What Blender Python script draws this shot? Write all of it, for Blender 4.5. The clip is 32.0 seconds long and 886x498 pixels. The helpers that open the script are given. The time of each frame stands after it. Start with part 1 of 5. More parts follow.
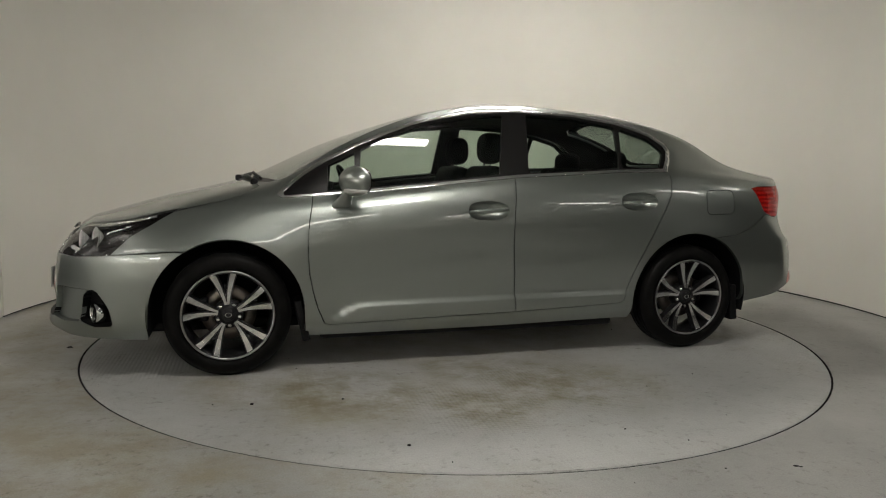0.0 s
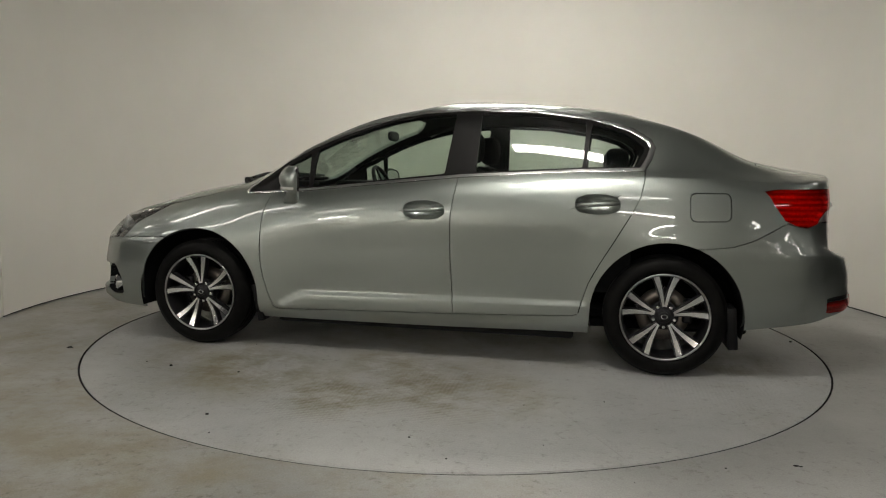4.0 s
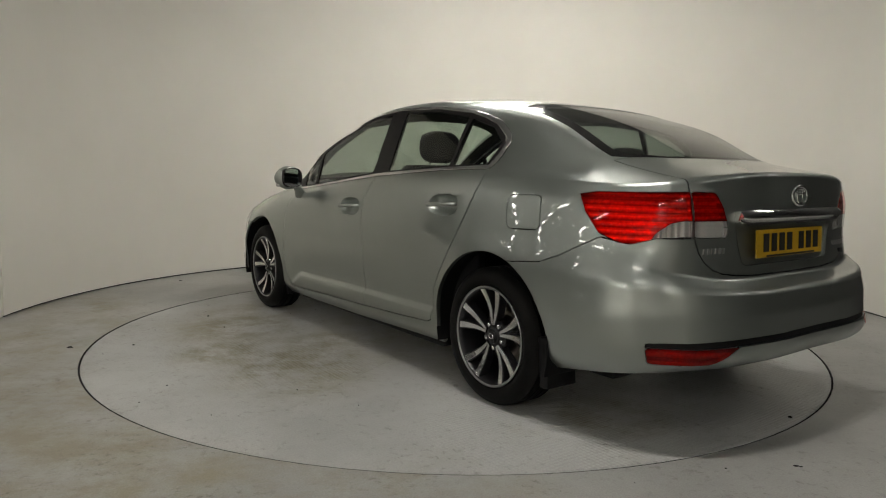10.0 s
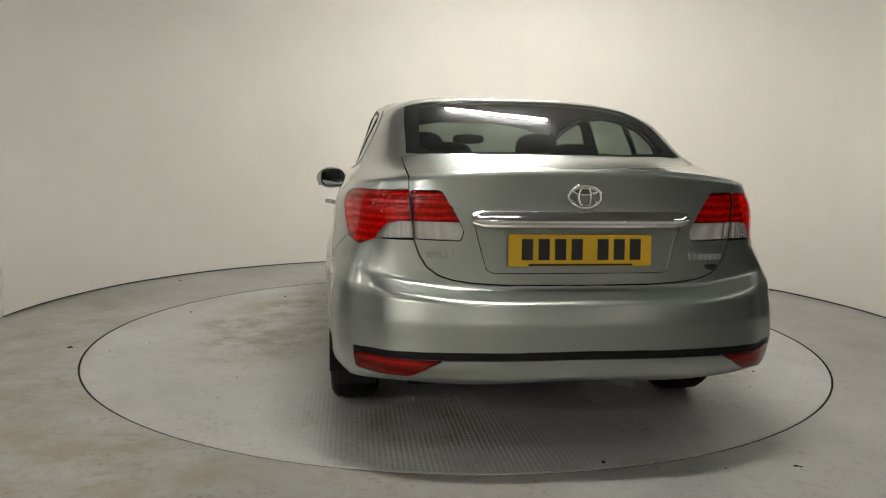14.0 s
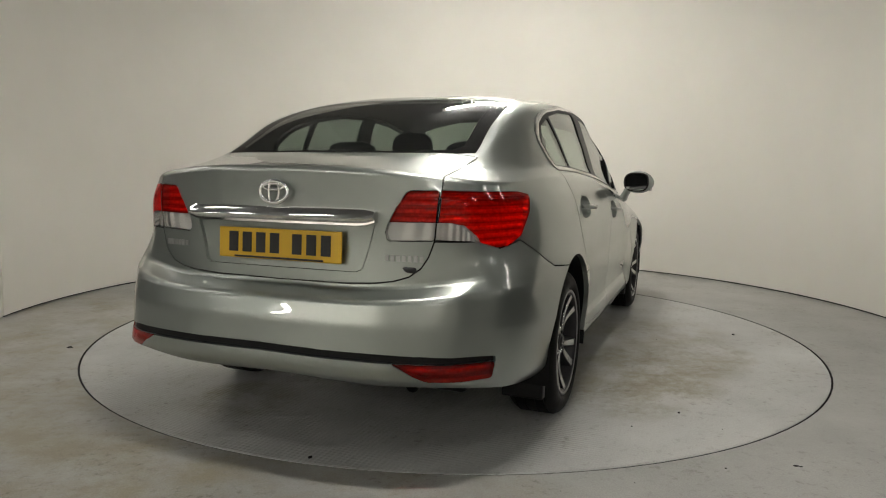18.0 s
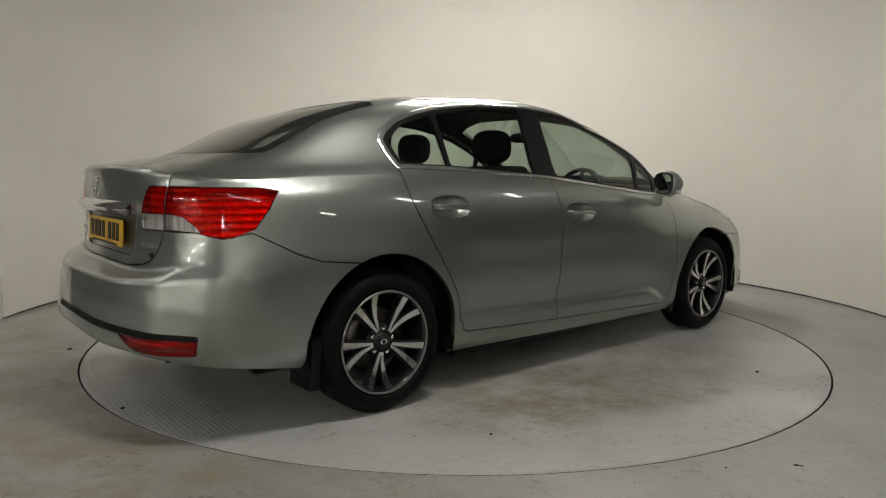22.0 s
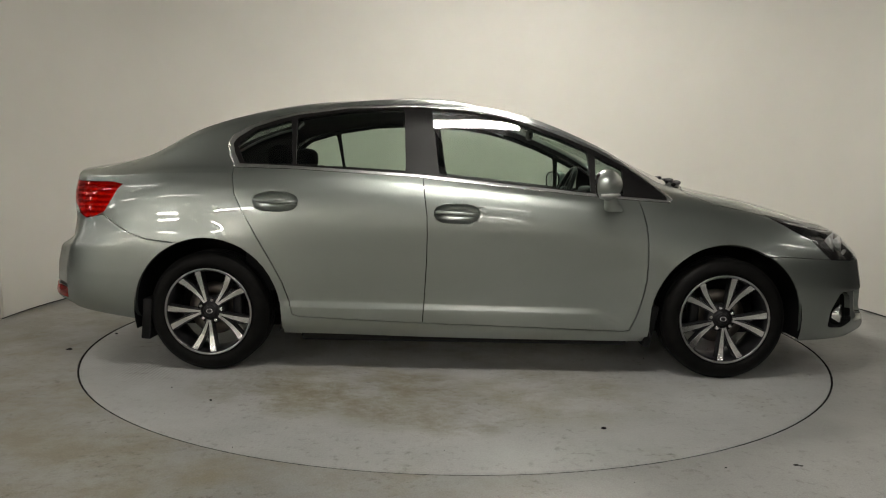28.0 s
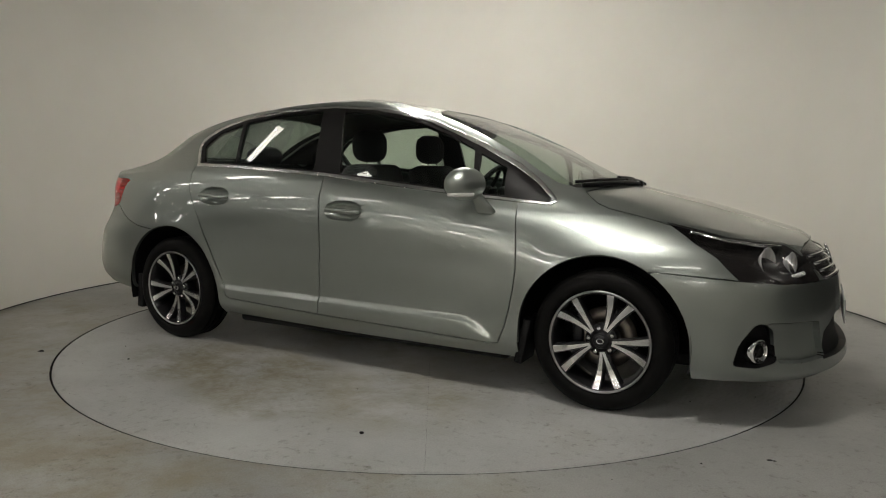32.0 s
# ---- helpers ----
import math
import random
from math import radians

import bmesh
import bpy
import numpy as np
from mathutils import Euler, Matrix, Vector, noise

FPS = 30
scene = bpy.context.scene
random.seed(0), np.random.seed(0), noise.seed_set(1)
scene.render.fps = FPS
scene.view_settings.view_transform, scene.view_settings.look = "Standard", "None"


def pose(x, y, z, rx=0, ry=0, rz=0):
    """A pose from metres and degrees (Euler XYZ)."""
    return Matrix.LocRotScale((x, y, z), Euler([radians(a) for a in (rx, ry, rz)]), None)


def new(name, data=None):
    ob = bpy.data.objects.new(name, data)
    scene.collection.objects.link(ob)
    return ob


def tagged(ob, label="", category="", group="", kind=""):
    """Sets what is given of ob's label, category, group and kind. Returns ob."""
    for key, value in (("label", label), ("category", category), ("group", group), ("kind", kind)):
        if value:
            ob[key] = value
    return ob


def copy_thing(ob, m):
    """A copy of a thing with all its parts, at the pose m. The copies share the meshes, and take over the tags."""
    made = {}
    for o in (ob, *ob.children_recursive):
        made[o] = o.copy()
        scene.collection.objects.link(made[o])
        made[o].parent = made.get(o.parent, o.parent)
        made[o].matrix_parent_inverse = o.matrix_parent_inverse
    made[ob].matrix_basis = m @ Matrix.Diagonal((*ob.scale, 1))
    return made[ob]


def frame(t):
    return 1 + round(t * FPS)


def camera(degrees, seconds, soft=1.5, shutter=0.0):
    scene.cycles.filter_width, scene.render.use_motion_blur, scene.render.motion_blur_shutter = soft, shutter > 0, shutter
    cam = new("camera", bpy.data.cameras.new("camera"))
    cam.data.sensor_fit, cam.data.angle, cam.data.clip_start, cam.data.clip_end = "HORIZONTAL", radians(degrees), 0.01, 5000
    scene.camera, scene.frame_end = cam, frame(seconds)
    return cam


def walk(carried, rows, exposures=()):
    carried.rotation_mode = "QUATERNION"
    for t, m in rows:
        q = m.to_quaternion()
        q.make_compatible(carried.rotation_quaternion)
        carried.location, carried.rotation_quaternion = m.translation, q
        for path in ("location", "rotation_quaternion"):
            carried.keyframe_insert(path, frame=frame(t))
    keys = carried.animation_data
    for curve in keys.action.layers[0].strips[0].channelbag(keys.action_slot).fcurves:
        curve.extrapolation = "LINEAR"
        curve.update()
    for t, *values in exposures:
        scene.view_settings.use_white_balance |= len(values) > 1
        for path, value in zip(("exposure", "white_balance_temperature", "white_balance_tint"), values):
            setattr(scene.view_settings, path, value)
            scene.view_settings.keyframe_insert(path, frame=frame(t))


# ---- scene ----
# ---------- camera and its path ----------
cam = camera(65.2, 32.0, soft=1.1)


def eye(pitch, roll, yaw):
    """The tripod head: the lens stays in one spot, the head tilts, leans and pans a little."""
    return pose(0, -4.584, 1.066, 90 - 6.41 + pitch, 0, 0.93 + yaw) @ pose(0, 0, 0, 0, 0, 0.78 + roll)


EXPOSURES = [(0, 0.02), (1, 0.08), (2, 0.14), (3, 0.10), (6, 0.04), (9, 0.12), (11, 0.26), (13, 0.50), (16, 0.32), (19, 0.25), (20, 0.18), (21, 0.15), (23, 0.19), (24, 0.2), (25, 0.13), (28, 0.2), (29, 0.1), (30, -0.04), (31, -0.05), (32, 0.02)]

walk(cam, [(0.0, eye(0, 0, 0)), (20.5, eye(0, 0, 0)), (21.0, eye(-0.10, -0.05, 0.03)), (21.5, eye(0, -0.14, 0)),
           (22.5, eye(0.04, -0.2, -0.04)), (24.0, eye(0.10, -0.22, -0.06)), (25.5, eye(0.10, -0.21, -0.06)),
           (27.5, eye(0.04, -0.21, -0.05)), (28.6, eye(0.02, -0.16, -0.06)), (29.0, eye(-0.12, -0.11, -0.08)),
           (29.5, eye(-0.13, -0.02, -1.15)), (29.9, eye(-0.03, -0.01, -1.74)), (30.5, eye(-0.02, -0.03, -1.79)),
           (31.2, eye(0.06, -0.12, -1.83)), (32.0, eye(0.0, -0.12, -1.86))], EXPOSURES)

# ---------- light ----------
world = bpy.data.worlds.new("studio")
scene.world = world
world.use_nodes = True
world.node_tree.nodes["Background"].inputs[0].default_value = (0.5, 0.5, 0.47, 1)
world.node_tree.nodes["Background"].inputs[1].default_value = 0.008

BATTEN = 80.0   # glow of the fluorescent tubes


# ---------- materials ----------
def mat(name, colour=(0.5, 0.5, 0.5), rough=0.5, metal=0.0, **more):
    m = bpy.data.materials.new(name)
    m.use_nodes = True
    b = m.node_tree.nodes["Principled BSDF"]
    b.inputs["Base Color"].default_value = (*colour, 1)
    b.inputs["Roughness"].default_value = rough
    b.inputs["Metallic"].default_value = metal
    for k, v in more.items():
        b.inputs[k.replace("_", " ")].default_value = v
    return m


def nodes_of(m):
    t = m.node_tree
    return t.nodes, t.links, t.nodes["Principled BSDF"]


def noise_node(m, scale, detail=4.0, rough=0.55, coords="Object"):
    n, l, b = nodes_of(m)
    tc = n.new("ShaderNodeTexCoord")
    x = n.new("ShaderNodeTexNoise")
    x.inputs["Scale"].default_value = scale
    x.inputs["Detail"].default_value = detail
    x.inputs["Roughness"].default_value = rough
    l.new(tc.outputs[coords], x.inputs["Vector"])
    return x


def ramp(m, source, stops):
    n, l, b = nodes_of(m)
    r = n.new("ShaderNodeValToRGB")
    el = r.color_ramp.elements
    while len(el) < len(stops):
        el.new(0.5)
    for e, (p, c) in zip(el, stops):
        e.position = p
        e.color = (*c, 1) if len(c) == 3 else c
    l.new(source, r.inputs[0])
    return r


def mix(m, fac, a, b_, mode="MIX"):
    n, l, b = nodes_of(m)
    x = n.new("ShaderNodeMix")
    x.data_type, x.blend_type = "RGBA", mode
    for sock, v in ((x.inputs[0], fac), (x.inputs[6], a), (x.inputs[7], b_)):
        if hasattr(v, "links"):
            l.new(v, sock)
        elif isinstance(v, (int, float)):
            sock.default_value = v
        else:
            sock.default_value = (*v, 1)
    return x.outputs[2]


def bump(m, height, strength, distance):
    n, l, b = nodes_of(m)
    x = n.new("ShaderNodeBump")
    x.inputs["Strength"].default_value = strength
    x.inputs["Distance"].default_value = distance
    l.new(height, x.inputs["Height"])
    l.new(x.outputs[0], b.inputs["Normal"])
    return x


def wall_paint():
    m = mat("white_wall_paint", (0.74, 0.72, 0.66), 0.55)
    n, l, b = nodes_of(m)
    big, fine = noise_node(m, 0.6, 3), noise_node(m, 9.0, 5)
    c = mix(m, ramp(m, big.outputs[0], [(0.35, (0.0,) * 3), (0.7, (1.0,) * 3)]).outputs[0], (0.70, 0.68, 0.625), (0.76, 0.74, 0.685))
    c = mix(m, 0.06, c, fine.outputs[1], "OVERLAY")
    l.new(c, b.inputs["Base Color"])
    grain = noise_node(m, 160.0, 2)
    bump(m, grain.outputs[0], 0.12, 0.002)
    return m


def stain_mask(m, spots, soft=0.5):
    """A mask of blotches at given places (x, y, radius), with ragged edges."""
    n, l, b = nodes_of(m)
    tc = n.new("ShaderNodeTexCoord")
    rag = noise_node(m, 3.2, 8, 0.72)
    total = None
    for x, y, r in spots:
        d = n.new("ShaderNodeVectorMath")
        d.operation = "DISTANCE"
        l.new(tc.outputs["Object"], d.inputs[0])
        d.inputs[1].default_value = (x, y, 0)
        k = n.new("ShaderNodeMapRange")
        k.inputs["From Min"].default_value, k.inputs["From Max"].default_value = r, 0.0
        l.new(d.outputs["Value"], k.inputs["Value"])
        if total is None:
            total = k.outputs[0]
        else:
            mx = n.new("ShaderNodeMath")
            mx.operation = "MAXIMUM"
            l.new(total, mx.inputs[0])
            l.new(k.outputs[0], mx.inputs[1])
            total = mx.outputs[0]
    mul = n.new("ShaderNodeMath")
    mul.operation = "MULTIPLY"
    l.new(ramp(m, rag.outputs[0], [(0.40, (0.0,) * 3), (0.62, (1.0,) * 3)]).outputs[0], mul.inputs[0])
    l.new(ramp(m, total, [(0.0, (0.0,) * 3), (soft, (1.0,) * 3)]).outputs[0], mul.inputs[1])
    return mul.outputs[0]


def concrete(name, base, stain, spots, places, amount=0.7):
    m = mat(name, base, 0.5, Specular_IOR_Level=0.3)
    n, l, b = nodes_of(m)
    cloud, grain, blot, fine = noise_node(m, 0.9, 6, 0.62), noise_node(m, 26.0, 7, 0.72), noise_node(m, 2.6, 8, 0.72), noise_node(m, 150.0, 3, 0.6)
    dark = tuple(v * 0.80 for v in base)
    light = tuple(min(1, v * 1.10) for v in base)
    c = mix(m, ramp(m, cloud.outputs[0], [(0.34, (0.0,) * 3), (0.66, (1.0,) * 3)]).outputs[0], dark, light)
    c = mix(m, ramp(m, blot.outputs[0], [(0.54, (0.0,) * 3), (0.74, (0.28,) * 3)]).outputs[0], c, stain)
    mask = stain_mask(m, places)
    k = n.new("ShaderNodeMath")
    k.operation = "MULTIPLY"
    k.inputs[1].default_value = amount
    l.new(mask, k.inputs[0])
    c = mix(m, k.outputs[0], c, stain)
    g = n.new("ShaderNodeMath")
    g.operation = "MULTIPLY"
    l.new(ramp(m, grain.outputs[0], [(0.30, (1.0,) * 3), (0.46, (0.0,) * 3)]).outputs[0], g.inputs[0])
    l.new(ramp(m, blot.outputs[0], [(0.40, (0.05,) * 3), (0.62, (0.85,) * 3)]).outputs[0], g.inputs[1])
    c = mix(m, g.outputs[0], c, spots)
    c = mix(m, 0.30, c, fine.outputs[0], "OVERLAY")
    c = mix(m, 0.22, c, noise_node(m, 420.0, 2, 0.6).outputs[0], "OVERLAY")
    l.new(c, b.inputs["Base Color"])
    r = ramp(m, blot.outputs[0], [(0.35, (0.34,) * 3), (0.68, (0.42,) * 3)])
    l.new(r.outputs[0], b.inputs["Roughness"])
    return m, grain


def floor_concrete():
    m, grain = concrete("worn_concrete", (0.35, 0.35, 0.335), (0.235, 0.207, 0.135), (0.08, 0.07, 0.05),
                        [(-2.4, -.3, .9), (-2.0, -1.6, 1.1), (-1.2, -2.6, 1.2), (-2.9, .6, .6), (-.3, -2.8, .9)], 0.75)
    bump(m, grain.outputs[0], 0.2, 0.004)
    return m


def deck_plate():
    m, grain = concrete("turntable_plate", (0.45, 0.455, 0.445), (0.25, 0.22, 0.14), (0.10, 0.09, 0.07),
                        [(.9, 1.25, .55), (.2, 1.35, .5), (-.4, 1.3, .5), (.5, -1.25, .6), (-.5, -1.2, .6), (1.3, .9, .5), (0, 0, 1.2)])
    n, l, b = nodes_of(m)
    oil = stain_mask(m, [(.28, 1.48, .26), (-.12, 1.24, .22), (-.2, 1.36, .2), (.85, 1.13, .38), (.22, .86, .25), (-.1, 1.05, .3), (-1.0, -1.24, .32), (-.2, -1.46, .4),
                         (-.17, -1.26, .3), (.06, -1.68, .25), (-.63, -1.43, .3), (-1.7, .4, .3)], 0.35)
    old = b.inputs["Base Color"].links[0].from_socket
    l.new(mix(m, ramp(m, oil, [(0.0, (0.0,) * 3), (0.9, (0.6,) * 3)]).outputs[0], old, (0.17, 0.138, 0.062)), b.inputs["Base Color"])
    tc, sep = n.new("ShaderNodeTexCoord"), n.new("ShaderNodeSeparateXYZ")
    l.new(tc.outputs["Object"], sep.inputs[0])
    waves = []
    for sx in (1, -1):           # raised treads, two crossing rows
        add = n.new("ShaderNodeMath")
        add.operation = "MULTIPLY_ADD"
        l.new(sep.outputs[0], add.inputs[0])
        add.inputs[1].default_value = sx
        l.new(sep.outputs[1], add.inputs[2])
        sc = n.new("ShaderNodeMath")
        sc.operation = "MULTIPLY"
        l.new(add.outputs[0], sc.inputs[0])
        sc.inputs[1].default_value = 150.0
        sn = n.new("ShaderNodeMath")
        sn.operation = "SINE"
        l.new(sc.outputs[0], sn.inputs[0])
        waves.append(sn.outputs[0])
    mul = n.new("ShaderNodeMath")
    mul.operation = "MULTIPLY"
    l.new(waves[0], mul.inputs[0])
    l.new(waves[1], mul.inputs[1])
    tread = stain_mask(m, [(-1.9, 0, 1.1), (.28, 1.48, .4), (-.15, 1.3, .5), (-1.6, -.6, .7), (-1.7, .7, .6), (1.9, 0, .8)], 0.35)
    bare = ramp(m, tread, [(0.0, (0.12,) * 3), (0.6, (1.0,) * 3)])
    both = n.new("ShaderNodeMath")
    both.operation = "MULTIPLY"
    l.new(mul.outputs[0], both.inputs[0])
    l.new(bare.outputs[0], both.inputs[1])
    x = bump(m, both.outputs[0], 0.32, 0.004)
    y = n.new("ShaderNodeBump")
    y.inputs["Strength"].default_value, y.inputs["Distance"].default_value = 0.15, 0.004
    l.new(grain.outputs[0], y.inputs["Height"])
    l.new(y.outputs[0], x.inputs["Normal"])
    return m


WALL = wall_paint()
FLOOR = floor_concrete()
DISC = deck_plate()
SLOT = mat("dark_slot", (0.004, 0.004, 0.004), 0.9)
DIM = mat("unseen_side_dark", (0.055, 0.055, 0.054), 0.7)
CEIL = mat("dim_ceiling", (0.22, 0.225, 0.23), 0.8)
STEEL = mat("batten_steel", (0.7, 0.7, 0.7), 0.4)
TUBE = mat("fluorescent_tube", (1, 1, 1), 0.4)
TUBE.node_tree.nodes["Principled BSDF"].inputs["Emission Color"].default_value = (1.0, 0.955, 0.875, 1)
TUBE.node_tree.nodes["Principled BSDF"].inputs["Emission Strength"].default_value = BATTEN * 1.45
TUBE_MAIN, TUBE_WASH, TUBE_WASH_LOW, TUBE_DIM = mat("bright_fluorescent_tube", (1, 1, 1), 0.4), mat("wall_wash_tube", (1, 1, 1), 0.4), mat("weak_wall_wash_tube", (1, 1, 1), 0.4), mat("dim_fluorescent_tube", (1, 1, 1), 0.4)
# shares balance the rows; the 0.9 and 0.42 ones are added wall wash
for tube_mat, share in ((TUBE_MAIN, 1.0), (TUBE_WASH, 0.9), (TUBE_WASH_LOW, 0.42), (TUBE_DIM, 0.17)):
    tube_mat.node_tree.nodes["Principled BSDF"].inputs["Emission Color"].default_value = (1.0, 0.955, 0.875, 1)
    tube_mat.node_tree.nodes["Principled BSDF"].inputs["Emission Strength"].default_value = BATTEN * share
RUBBER = mat("tyre_rubber", (0.018, 0.018, 0.018), 0.55)
ALLOY = mat("machined_alloy", (0.72, 0.72, 0.72), 0.22, 1.0)
GUN = mat("dark_grey_alloy_paint", (0.030, 0.030, 0.033), 0.3, 0.6)
BLACK = mat("black_plastic", (0.012, 0.012, 0.013), 0.45)
GLOSSBLACK = mat("gloss_black_trim", (0.02, 0.018, 0.018), 0.22)
BRIGHT = mat("satin_bright_trim", (0.78, 0.78, 0.77), 0.24, 1.0)
CHROME = mat("chrome", (0.8, 0.8, 0.8), 0.08, 1.0)
FABRIC = mat("charcoal_seat_fabric", (0.022, 0.022, 0.024), 0.85)


# ---------- helpers for meshes ----------
def link(name, bm, material, parent=None, label="", smooth=True):
    me = bpy.data.meshes.new(name)
    bm.to_mesh(me)
    bm.free()
    for m in material if isinstance(material, (list, tuple)) else [material]:
        me.materials.append(m)
    if smooth:
        for p in me.polygons:
            p.use_smooth = True
    ob = new(name, me)
    if parent:
        ob.parent = parent
    if label:
        ob["label"] = label
    return ob


def part(name, bm, material, parent, label="", smooth=True):
    return link(name, bm, material, parent, label, smooth)


def box(bm, cx, cy, cz, sx, sy, sz, bevel=0.0, turn=None, seg=2):
    r = bmesh.ops.create_cube(bm, size=1.0)
    vs = r["verts"]
    for v in vs:
        v.co = Vector((v.co.x * sx, v.co.y * sy, v.co.z * sz))
    if bevel:
        es = list({e for v in vs for e in v.link_edges})
        out = bmesh.ops.bevel(bm, geom=es, offset=bevel, segments=seg, affect="EDGES", profile=0.5)
        vs = list({v for f in out["faces"] for v in f.verts} | {v for v in vs if v.is_valid})
    m = Matrix.Translation((cx, cy, cz)) @ (turn or Matrix())
    for v in vs:
        v.co = m @ v.co
    return vs


def lathe(bm, profile, axis="Y", steps=48, centre=(0, 0, 0), closed=False):
    """Turns (offset along axis, radius) points about the axis."""
    rings = []
    for i in range(steps):
        a = 2 * math.pi * i / steps
        ring = []
        for off, rad in profile:
            p = {"Y": (rad * math.cos(a), off, rad * math.sin(a)), "Z": (rad * math.cos(a), rad * math.sin(a), off),
                 "X": (off, rad * math.cos(a), rad * math.sin(a))}[axis]
            ring.append(bm.verts.new(Vector(p) + Vector(centre)))
        rings.append(ring)
    n = len(profile)
    for i in range(steps):
        a, b = rings[i], rings[(i + 1) % steps]
        for j in range(n if closed else n - 1):
            k = (j + 1) % n
            bm.faces.new((a[j], a[k], b[k], b[j]))
    bmesh.ops.remove_doubles(bm, verts=[v for r in rings for v in r], dist=1e-6)
    return rings


def tube(bm, pts, radius, sides=8, cap=True):
    """A round bar along a line of points."""
    pts = [Vector(p) for p in pts]
    rings = []
    for i, p in enumerate(pts):
        d = (pts[min(i + 1, len(pts) - 1)] - pts[max(i - 1, 0)]).normalized()
        s = d.orthogonal().normalized() if i == 0 else (rings[-1][1] - d * rings[-1][1].dot(d)).normalized()
        t = d.cross(s)
        r = radius[i] if isinstance(radius, (list, tuple)) else radius
        rings.append(([bm.verts.new(p + r * (s * math.cos(2 * math.pi * k / sides) + t * math.sin(2 * math.pi * k / sides))) for k in range(sides)], s))
    for (a, _), (b, _) in zip(rings, rings[1:]):
        for k in range(sides):
            bm.faces.new((a[k], a[(k + 1) % sides], b[(k + 1) % sides], b[k]))
    if cap:
        bm.faces.new(list(reversed(rings[0][0])))
        bm.faces.new(rings[-1][0])


def smooth_line(knots, per):
    """A smooth curve through knots (chord-length cubic), per points for each span."""
    P = np.array(knots, float)
    d = np.maximum(np.linalg.norm(np.diff(P, axis=0), axis=1), 1e-6)
    t = np.concatenate([[0], np.cumsum(d)])
    m = np.zeros_like(P)
    s = np.diff(P, axis=0) / d[:, None]
    m[1:-1] = (s[:-1] * d[1:, None] + s[1:] * d[:-1, None]) / (d[1:] + d[:-1])[:, None]
    m[0], m[-1] = s[0], s[-1]
    out = []
    for i in range(len(P) - 1):
        for k in range(per):
            a = k / per
            h00, h10, h01, h11 = 2 * a**3 - 3 * a**2 + 1, a**3 - 2 * a**2 + a, -2 * a**3 + 3 * a**2, a**3 - a**2
            out.append(h00 * P[i] + h10 * d[i] * m[i] + h01 * P[i + 1] + h11 * d[i] * m[i + 1])
    out.append(P[-1])
    return np.array(out)


# ---------- the studio ----------
WALL_C, WALL_R, WALL_H = (0.05, 0.50), 3.23, 3.3


